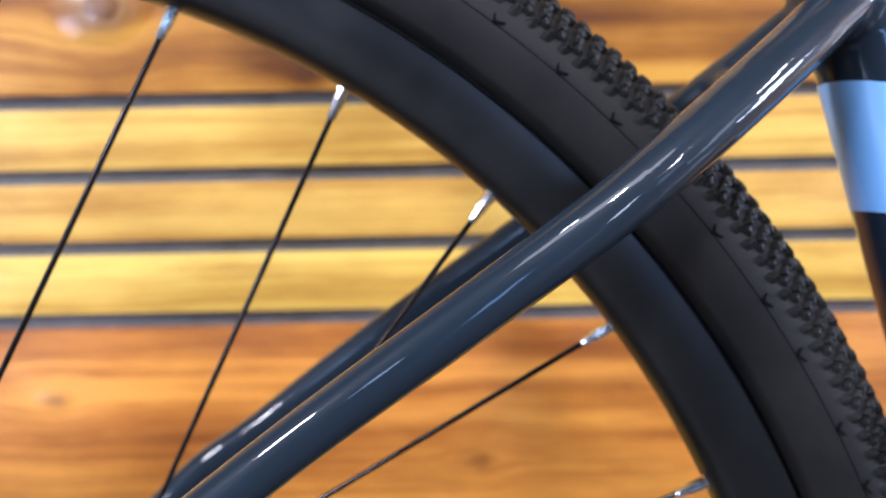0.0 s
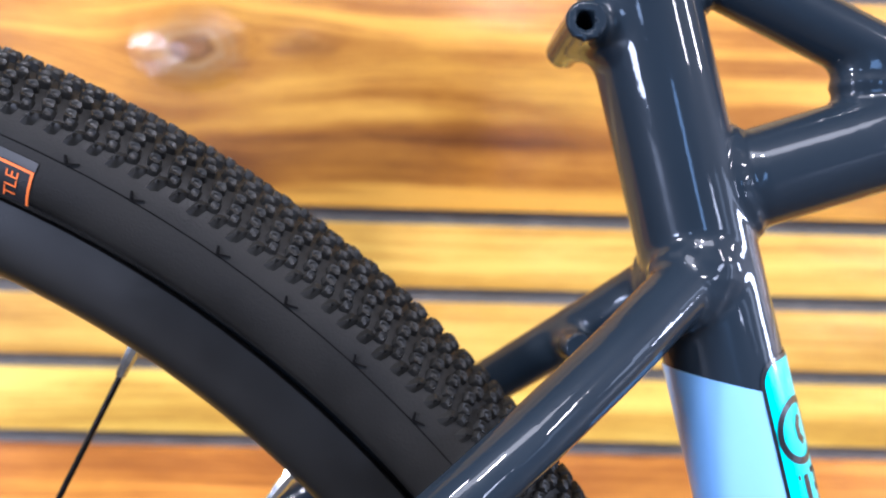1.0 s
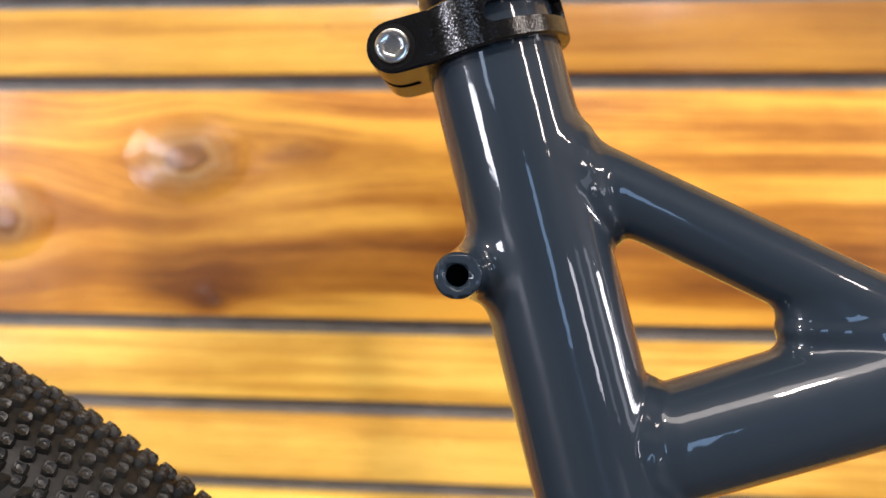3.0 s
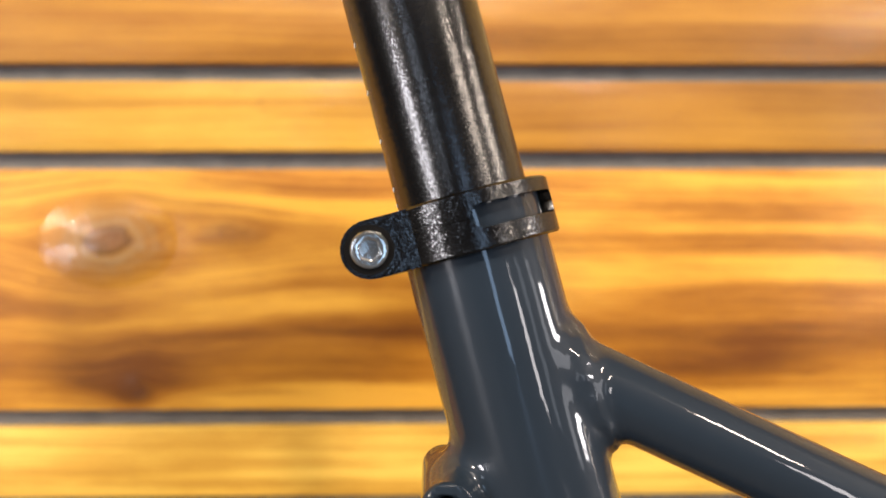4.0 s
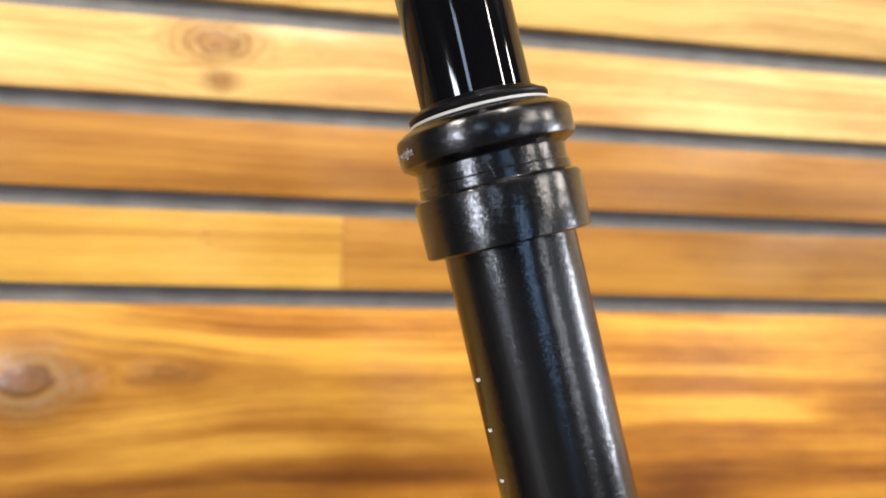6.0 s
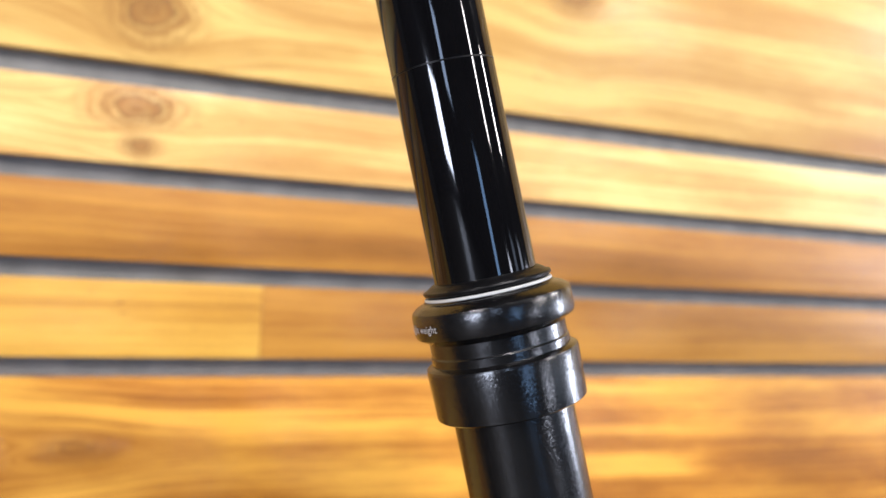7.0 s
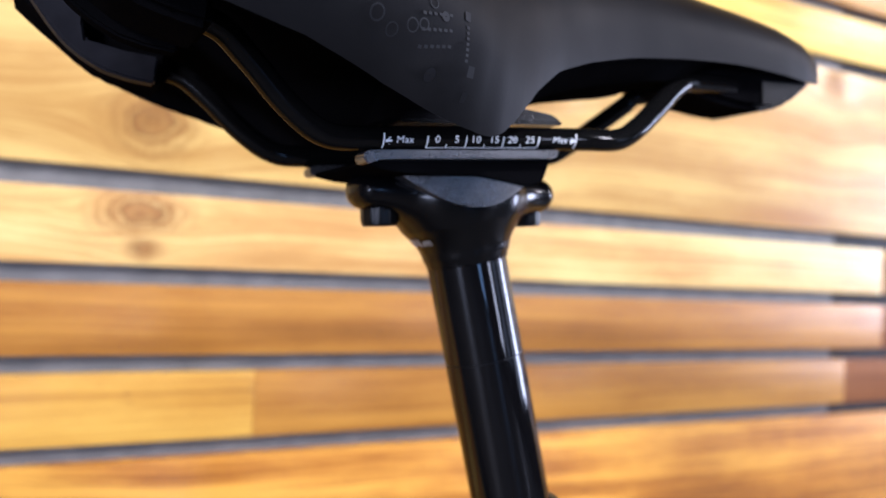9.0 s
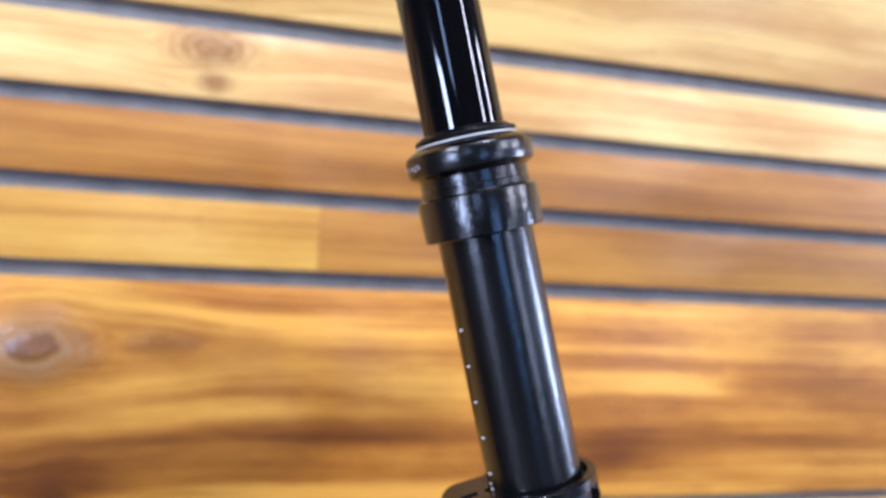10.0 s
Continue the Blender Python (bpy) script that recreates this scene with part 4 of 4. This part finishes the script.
# saddle: a padded cover over a shell, drawn out along x
SADDLE = [  # x, half width, edge height, crown height
    (0.092, 0.030, 1.046, 1.056), (0.098, 0.046, 1.036, 1.062), (0.110, 0.060, 1.026, 1.070), (0.130, 0.070, 1.019, 1.075), (0.150, 0.0725, 1.0140, 1.076), (0.160, 0.0710, 1.0112, 1.075), (0.170, 0.0690, 1.0080, 1.074),
    (0.185, 0.0640, 1.0040, 1.0725), (0.197, 0.0590, 1.0008, 1.0715), (0.205, 0.0555, 0.9998, 1.071), (0.212, 0.0520, 1.0066, 1.0705), (0.220, 0.0480, 1.0152, 1.070), (0.230, 0.0435, 1.0232, 1.0695), (0.245, 0.0380, 1.0290, 1.069), (0.265, 0.0320, 1.0348, 1.0685),
    (0.290, 0.0270, 1.0395, 1.068), (0.320, 0.0235, 1.0432, 1.0672), (0.347, 0.0205, 1.0438, 1.0655), (0.3645, 0.0170, 1.0438, 1.0625), (0.3750, 0.0122, 1.0455, 1.0590), (0.3815, 0.0060, 1.0492, 1.0555), (0.3835, 0.0015, 1.0520, 1.0535)]


def rolled(x, height):
    """How far the cover turns under, as a share of its half width, at a height over its edge: deep behind the wings, slight before them."""
    a = np.interp(x, [0.10, 0.13, 0.185, 0.200, 0.212, 0.39], [0.03, 0.08, 0.17, 0.10, 0.025, 0.03])
    return 1.0 - a * math.exp(-(height / 0.008) ** 2)


def saddle_skin(rows, inset, drop, seg=28, thick=0.0):
    xs = np.array([r[0] for r in rows])
    fine = np.concatenate([np.linspace(xs[i], xs[i + 1], 4, endpoint=False) for i in range(len(xs) - 1)] + [xs[-1:]])
    cols = []
    for c in range(1, 4):
        y = np.array([r[c] for r in rows])
        g = np.interp(fine, xs, y)
        for _ in range(3):
            g[1:-1] = 0.25 * g[:-2] + 0.5 * g[1:-1] + 0.25 * g[2:]
        cols.append(g)
    verts, faces = [], []
    for x, w, e, c in zip(fine, *cols):
        w, c = max(w - inset, 0.0008), c - drop
        h = c - e
        for k in range(seg + 1):
            t = math.pi * k / seg
            y = -w * np.sign(math.cos(t)) * abs(math.cos(t)) ** 0.72
            z = e + h * math.sin(t) ** 0.62
            verts.append((x, y * rolled(x, z - e), z))
        w *= rolled(x, 0.0)
        # vaulted underneath at the back, a shallow belly before the wings
        belly = float(np.interp(x, [0.203, 0.222, 0.295, 0.320], [0, 1, 1, 0]))
        for y in (0.93, 0.72, 0.0, -0.72, -0.93):
            vault = (1 - abs(y)) * max(h - 0.010, 0.0) * 0.75
            verts.append((x, w * y, e + thick + vault * (1 - belly) - (0.0075 * belly if abs(y) < 0.8 else 0.0)))
    m = seg + 6
    for i in range(len(fine) - 1):
        for k in range(m):
            a, b = i * m + k, i * m + (k + 1) % m
            faces.append((a, a + m, b + m, b))
    faces.append(tuple(range(m)))
    faces.append(tuple((len(fine) - 1) * m + k for k in range(m))[::-1])
    return verts, faces


v, f = saddle_skin(SADDLE, 0.0, 0.0, thick=0.0015)
ROW = 34
under = [q for q in f if len(q) == 4 and min(i % ROW for i in q) >= 28 or len(q) == 4 and {i % ROW for i in q} == {0, 33}]
above = [q for q in f if q not in set(under)]
cover = raw("saddle_cover", v, above, COVER, bike, "matt black saddle cover with drooping side wings", sharp=50)
raw("saddle_shell", v, under, SHELL, bike, "black plastic saddle shell underneath", sharp=50)
# stiff rear housing and front socket that take the rails
HOUSING_EDGE = [(0.0905, 1.0395), (0.0975, 1.0335), (0.1045, 1.0283), (0.1105, 1.0235), (0.1165, 1.0200), (0.1250, 1.0178), (0.1338, 1.0166), (0.1342, 1.0270), (0.1290, 1.0340), (0.1050, 1.0440)]
HOUSING_RIM = [(0.0935, 1.0390), (0.0965, 1.0352), (0.1010, 1.0290), (0.1055, 1.0240), (0.1105, 1.0204), (0.1160, 1.0177), (0.1225, 1.0163), (0.1300, 1.0158), (0.1304, 1.0238), (0.1210, 1.0243), (0.1108, 1.0258), (0.1100, 1.0300), (0.1098, 1.0390)]
for side in (-1, 1):
    y0, y1 = sorted((side * 0.0235, side * 0.0480))
    housing = part("rail_housing", prism(HOUSING_EDGE, y0, y1, 0.0018), SHELL, bike, "black rear rail housing")
    y0, y1 = sorted((side * 0.0180, side * 0.0240))
    # near rim coloured blacker for shade, far rim lighter as the lit one
    part("housing_rim", prism(HOUSING_RIM, y0, y1, 0.0007), SHELL if side < 0 else HOUSING_LIT, housing, "scuffed black plastic rim")
socket = part("rail_socket", prism([(0.2985, 1.0405), (0.3015, 1.0352), (0.3085, 1.0338), (0.3131, 1.0326), (0.3236, 1.0313), (0.3340, 1.0307), (0.3446, 1.0312), (0.3560, 1.0352), (0.3650, 1.0418), (0.3705, 1.0470), (0.340, 1.0500)], -0.0135, 0.0135, 0.0036), SHELL, bike, "black front rail socket under the nose")
part("socket_nose", prism([(0.3390, 1.0440), (0.3400, 1.0304), (0.3480, 1.0318), (0.3575, 1.0358), (0.3660, 1.0422), (0.3715, 1.0470)], -0.0142, 0.0142, 0.0030), PLASTIC, socket)


def wing_point(x, z, lift=0.0002):
    """A point on the near side of the cover."""
    w, e, t = (np.interp(x, [q[0] for q in SADDLE], [q[k] for q in SADDLE]) for k in (1, 2, 3))
    a = math.asin(min(1.0, max(0.0, (z - e) / (t - e))) ** (1 / 0.62))
    return Vector((x, -w * math.cos(a) ** 0.72 * rolled(x, z - e) - lift, z))


def wing_patch(x, z, w, h):
    raw("cover_print", [wing_point(x + a * w / 2, z + b2 * h / 2) for a, b2 in ((-1, -1), (1, -1), (1, 1), (-1, 1))], [(0, 1, 2, 3)], COVER_INK, cover)


def wing_ring(x, z, r, inner):
    n = 20
    vs = [wing_point(x + q * math.cos(k * math.tau / n), z + q * math.sin(k * math.tau / n)) for k in range(n) for q in (r, inner)]
    raw("cover_print", vs, [(2 * k, 2 * k + 1, (2 * k + 3) % (2 * n), (2 * k + 2) % (2 * n)) for k in range(n)], COVER_INK, cover)


for x, z, r, inner in ((0.1641, 1.0206, 0.0018, 0.0014), (0.1683, 1.0180, 0.0015, 0.0012), (0.1732, 1.0198, 0.0016, 0.0013), (0.1763, 1.0207, 0.0014, 0.0011), (0.1814, 1.0113, 0.0014, 0.0002), (0.1790, 1.0262, 0.0013, 0.0010), (0.1825, 1.0240, 0.0012, 0.0002)):
    wing_ring(x, z, r, inner)
for x, z, w, h in ((0.1921, 1.0135, 0.0020, 0.0026), (0.1923, 1.0080, 0.0014, 0.0022), (0.1899, 1.0261, 0.0018, 0.0022)):
    wing_patch(x, z, w, h)
for k in range(7):
    wing_patch(0.1900, 1.0156 + 0.0013 * k, 0.0009, 0.0007)
for k in range(3):
    for m in range(6):
        wing_patch(0.1762 + 0.0016 * m, 1.0160 + 0.0036 * k + 0.0003 * m, 0.0010, 0.0007)

# ---- rear wheel ----
def about_hub(profile, seg, closed=True):
    """Turns (across, radius) about the hub's axle."""
    return lathe(profile, HUB, (0, 1, 0), seg, closed)


half = [(0.0, 0.3085), (0.0045, 0.3089), (0.0080, 0.3103), (0.0105, 0.3130), (0.0124, 0.3170), (0.0138, 0.3222), (0.0146, 0.3275), (0.0147, 0.3308), (0.0140, 0.3314), (0.0130, 0.3314), (0.0125, 0.3300), (0.0118, 0.3240), (0.0, 0.3200)]
v, f = about_hub(half + [(-a, r) for a, r in half[-2:0:-1]], 256)
rim = raw("rim", v, f, RIM_BLACK, bike, "matt black bicycle rim", sharp=50)
TC, TA, TB = 0.3478, 0.0229, 0.0226


def tyre_point(u, lift=0.0):
    """Across and radius on the tyre's skin; u 90 degrees is the tread's middle."""
    a, b = TA + lift, TB + lift
    return a * math.cos(u), TC + b * math.sin(u) * (0.93 if u > 0 and math.sin(u) > 0 else 1.0)


prof = [tyre_point(u) for u in np.linspace(radians(-37), radians(217), 56)]
prof = [(0.0112, 0.3285), (0.0113, 0.3325), (0.0150, 0.3332)] + prof + [(-0.0150, 0.3332), (-0.0113, 0.3325), (-0.0112, 0.3285)]
v, f = about_hub(prof, 256)
tyre = raw("tyre", v, f, RUBBER, bike, "black gravel tyre with small tread knobs", sharp=60)
# moulding line round the flank and its small ticks
for side in (-1, 1):
    line = [(side * (TA - 0.0001), 0.3485 - 0.0003), (side * (TA + 0.00022), 0.3485), (side * (TA - 0.0001), 0.3485 + 0.0003)]
    v, f = about_hub(line, 256, False)
    raw("moulding_line", v, f[:-2], HOLE, tyre, sharp=180)
tick_v, tick_f = [], []


def bar_on_flank(verts, faces, a0, r0, a1, r1, w, y):
    p, q = np.array((a0, r0)), np.array((a1, r1))
    d = np.array(((a1 - a0) * 0.3485, r1 - r0))
    d /= np.linalg.norm(d)
    n = np.array((-d[1] / 0.3485, d[0])) * w / 2
    base = len(verts)
    for c in (p + n, p - n, q - n * 0.4, q + n * 0.4):
        for yy in (y, y + 0.0006):
            verts.append((HUB.x + c[1] * math.cos(c[0]), yy, HUB.z + c[1] * math.sin(c[0])))
    o = [base + i for i in range(8)]
    faces += [(o[0], o[2], o[4], o[6]), (o[0], o[1], o[3], o[2]), (o[2], o[3], o[5], o[4]), (o[4], o[5], o[7], o[6]), (o[6], o[7], o[1], o[0])]


angles = [64.27, 61.01, 56.55, 52.83, 48.84, 45.17]
a = 45.17
while a > -290:
    a -= 3.26 if len(angles) % 2 else 4.3
    angles.append(a)
for a in angles:
    a = radians(a)
    bar_on_flank(tick_v, tick_f, a + 0.001, 0.3488, a + 0.0046, 0.3510, 0.0010, -TA - 0.0006)
    bar_on_flank(tick_v, tick_f, a + 0.001, 0.3488, a - 0.0080, 0.3503, 0.0009, -TA - 0.0006)
tagged(raw("moulding_tick", tick_v, tick_f, HOLE, tyre, sharp=30), kind="stuff")

# tread: rows of small knobs, joined
rng = np.random.default_rng(3)
COUNT = 352
rows_u = np.linspace(radians(36), radians(144), 13)
kv, kf = [], []


def knob(theta, u, along, across, height, turn, top, sink=0.55):
    """A low eight-sided stud on the tyre at angle theta round the wheel and u round its section."""
    ya, ra = tyre_point(u, -0.0003)
    yb, rb = tyre_point(u + 0.01, -0.0003)
    tv = Vector((-math.sin(theta), 0, math.cos(theta)))
    rv = Vector((math.cos(theta), 0, math.sin(theta)))
    cv = (Vector((0, 1, 0)) * (yb - ya) + rv * (rb - ra)).normalized()
    nv = tv.cross(cv)
    c = HUB + rv * ra + Vector((0, 1, 0)) * ya
    if nv.dot(c - HUB - rv * TC) < 0:
        nv = -nv
    base = len(kv)
    for level, sc in ((0.0, 1.0), (height * 0.84, top), (height, top * 0.86), (height * 0.97, top * 0.66), (height * sink, top * 0.42)):
        for k in range(8):
            g = math.tau * k / 8 + 0.39
            square = 1.12 if k % 2 else 0.95
            x, y = math.cos(g) * along * sc * square, math.sin(g) * across * sc * square
            x, y = x * math.cos(turn) - y * math.sin(turn), x * math.sin(turn) + y * math.cos(turn)
            # the raised lip is open on its trailing side
            notch = 0.62 if k in (3, 4) and level > height * 0.9 else 1.0
            kv.append(c + tv * x + cv * y + nv * level * notch)
    for lv in (0, 8, 16, 24):
        for k in range(8):
            kf.append((base + lv + k, base + lv + (k + 1) % 8, base + lv + 8 + (k + 1) % 8, base + lv + 8 + k))
    kf.append(tuple(base + 32 + k for k in range(8)))


for i in range(COUNT):
    th = i * math.tau / COUNT
    for j, u in enumerate(rows_u):
        shift = (j % 2) * 0.22 + 0.14 * math.sin(j)
        knob(th + shift * math.tau / COUNT, u, 0.00215, 0.00185, 0.0026 + rng.uniform(-0.0002, 0.0002), rng.uniform(-0.12, 0.12), 0.84, 0.72)
    for side in (0, 1):
        u = radians(23) if side else radians(157)
        knob(th + 0.2 * math.tau / COUNT, u, 0.0021, 0.0034 if i % 2 else 0.0028, 0.0024, 0.45 if side else -0.45, 0.30, 1.05)
        knob(th + 0.7 * math.tau / COUNT, radians(30) if side else radians(150), 0.0019, 0.0021, 0.0022, 0.2 if side else -0.2, 0.62, 0.8)
tagged(raw("tread", kv, kf, KNOB, tyre, "small round dusty tread knobs", sharp=48), kind="stuff")
hair_v, hair_f = [], []
for i in range(600):
    th, u = rng.uniform(0, math.tau), radians(rng.uniform(45, 135))
    ya, ra = tyre_point(u, 0.0016)
    rv, tv = Vector((math.cos(th), 0, math.sin(th))), Vector((-math.sin(th), 0, math.cos(th)))
    c = HUB + rv * ra + Vector((0, ya, 0))
    tip = c + rv * rng.uniform(0.001, 0.0026) + tv * rng.uniform(-0.001, 0.001) + Vector((0, rng.uniform(-0.001, 0.001), 0))
    b = len(hair_v)
    hair_v += [c + tv * 0.00022, c - tv * 0.00012 + Vector((0, 0.0002, 0)), c - tv * 0.00012 - Vector((0, 0.0002, 0)), tip]
    hair_f += [(b, b + 1, b + 3), (b + 1, b + 2, b + 3), (b + 2, b, b + 3)]
tagged(raw("moulding_fuzz", hair_v, hair_f, KNOB, tyre, "fine rubber moulding hairs", sharp=180), kind="stuff")


# printed panel on the flank
def flank(x, r):
    """x metres round the wheel from the panel's middle, at radius r, on the near flank."""
    th = radians(66.35) - x / 0.338
    y = -TA * math.sqrt(max(0.0, 1 - ((r - TC) / TB) ** 2)) - 0.0002
    return Vector((HUB.x + r * math.cos(th), y, HUB.z + r * math.sin(th)))


def flank_bar(x0, x1, r0, r1, material, name="flank_print", lift=0.0):
    n = 6
    vs = [flank(x0 + (x1 - x0) * i / n, r0 + (r1 - r0) * j / n) - Vector((0, lift, 0)) for j in range(n + 1) for i in range(n + 1)]
    fs = [(j * (n + 1) + i, j * (n + 1) + i + 1, (j + 1) * (n + 1) + i + 1, (j + 1) * (n + 1) + i) for j in range(n) for i in range(n)]
    raw(name, vs, fs, material, tyre, sharp=180)


flank_bar(-0.0056, 0.0052, 0.3330, 0.3426, DECAL_BLACK, "panel_ground")
flank_bar(-0.0058, 0.0054, 0.3420, 0.3428, ORANGE_INK, lift=0.0001)
flank_bar(-0.0058, -0.0050, 0.3330, 0.3420, ORANGE_INK, lift=0.0001)
flank_bar(0.0046, 0.0054, 0.3330, 0.3420, ORANGE_INK, lift=0.0001)
flank_bar(-0.0055, 0.0056, 0.3430, 0.3456, TYRE_INK, "pale_patch", lift=0.0001)
tv, tf = lettering("TLE", 0.0058)
raw("lettering", [flank(-y * 0.9, 0.3372 + x * 0.82) - Vector((0, 0.0002, 0)) for x, y in tv], tf, ORANGE_INK, tyre, "orange print reading TLE")

# hub, spokes and nipples
v, f = about_hub([(-0.062, 0.006), (-0.062, 0.011), (-0.046, 0.012), (-0.034, 0.017), (-0.030, 0.031), (-0.027, 0.031), (-0.024, 0.016), (0.024, 0.016), (0.027, 0.031), (0.030, 0.031), (0.034, 0.017), (0.046, 0.012), (0.062, 0.011), (0.062, 0.006)], 48, False)
raw("hub", v, f, SATIN, bike, "satin black wheel hub")
for i in range(32):
    th = radians(58.45 - 11.36 * 0 - 11.25 * i)
    near = -1 if i % 2 else 1
    lead = 1 if (i // 2) % 2 else -1
    rv = Vector((math.cos(th), 0, math.sin(th)))
    rim_p = HUB + rv * 0.3105 + Vector((0, near * 0.002, 0))
    th2 = th + lead * radians(64)
    hub_p = HUB + Vector((math.cos(th2) * 0.0285, near * 0.0290, math.sin(th2) * 0.0285))
    d = (hub_p - rim_p).normalized()
    v, f = sweep([rim_p + d * 0.010, hub_p], [0.00098, 0.00098], 10)
    raw("spoke", v, f, SPOKE, rim, sharp=60)
    v, f = lathe([(0.0, 0.0027), (0.0028, 0.0027), (0.0032, 0.0021), (0.0085, 0.0021), (0.0098, 0.0017), (0.0130, 0.0016), (0.0136, 0.0012)], rim_p - d * 0.0005, d, 8)
    raw("nipple", v, f, ALLOY, rim, sharp=30)
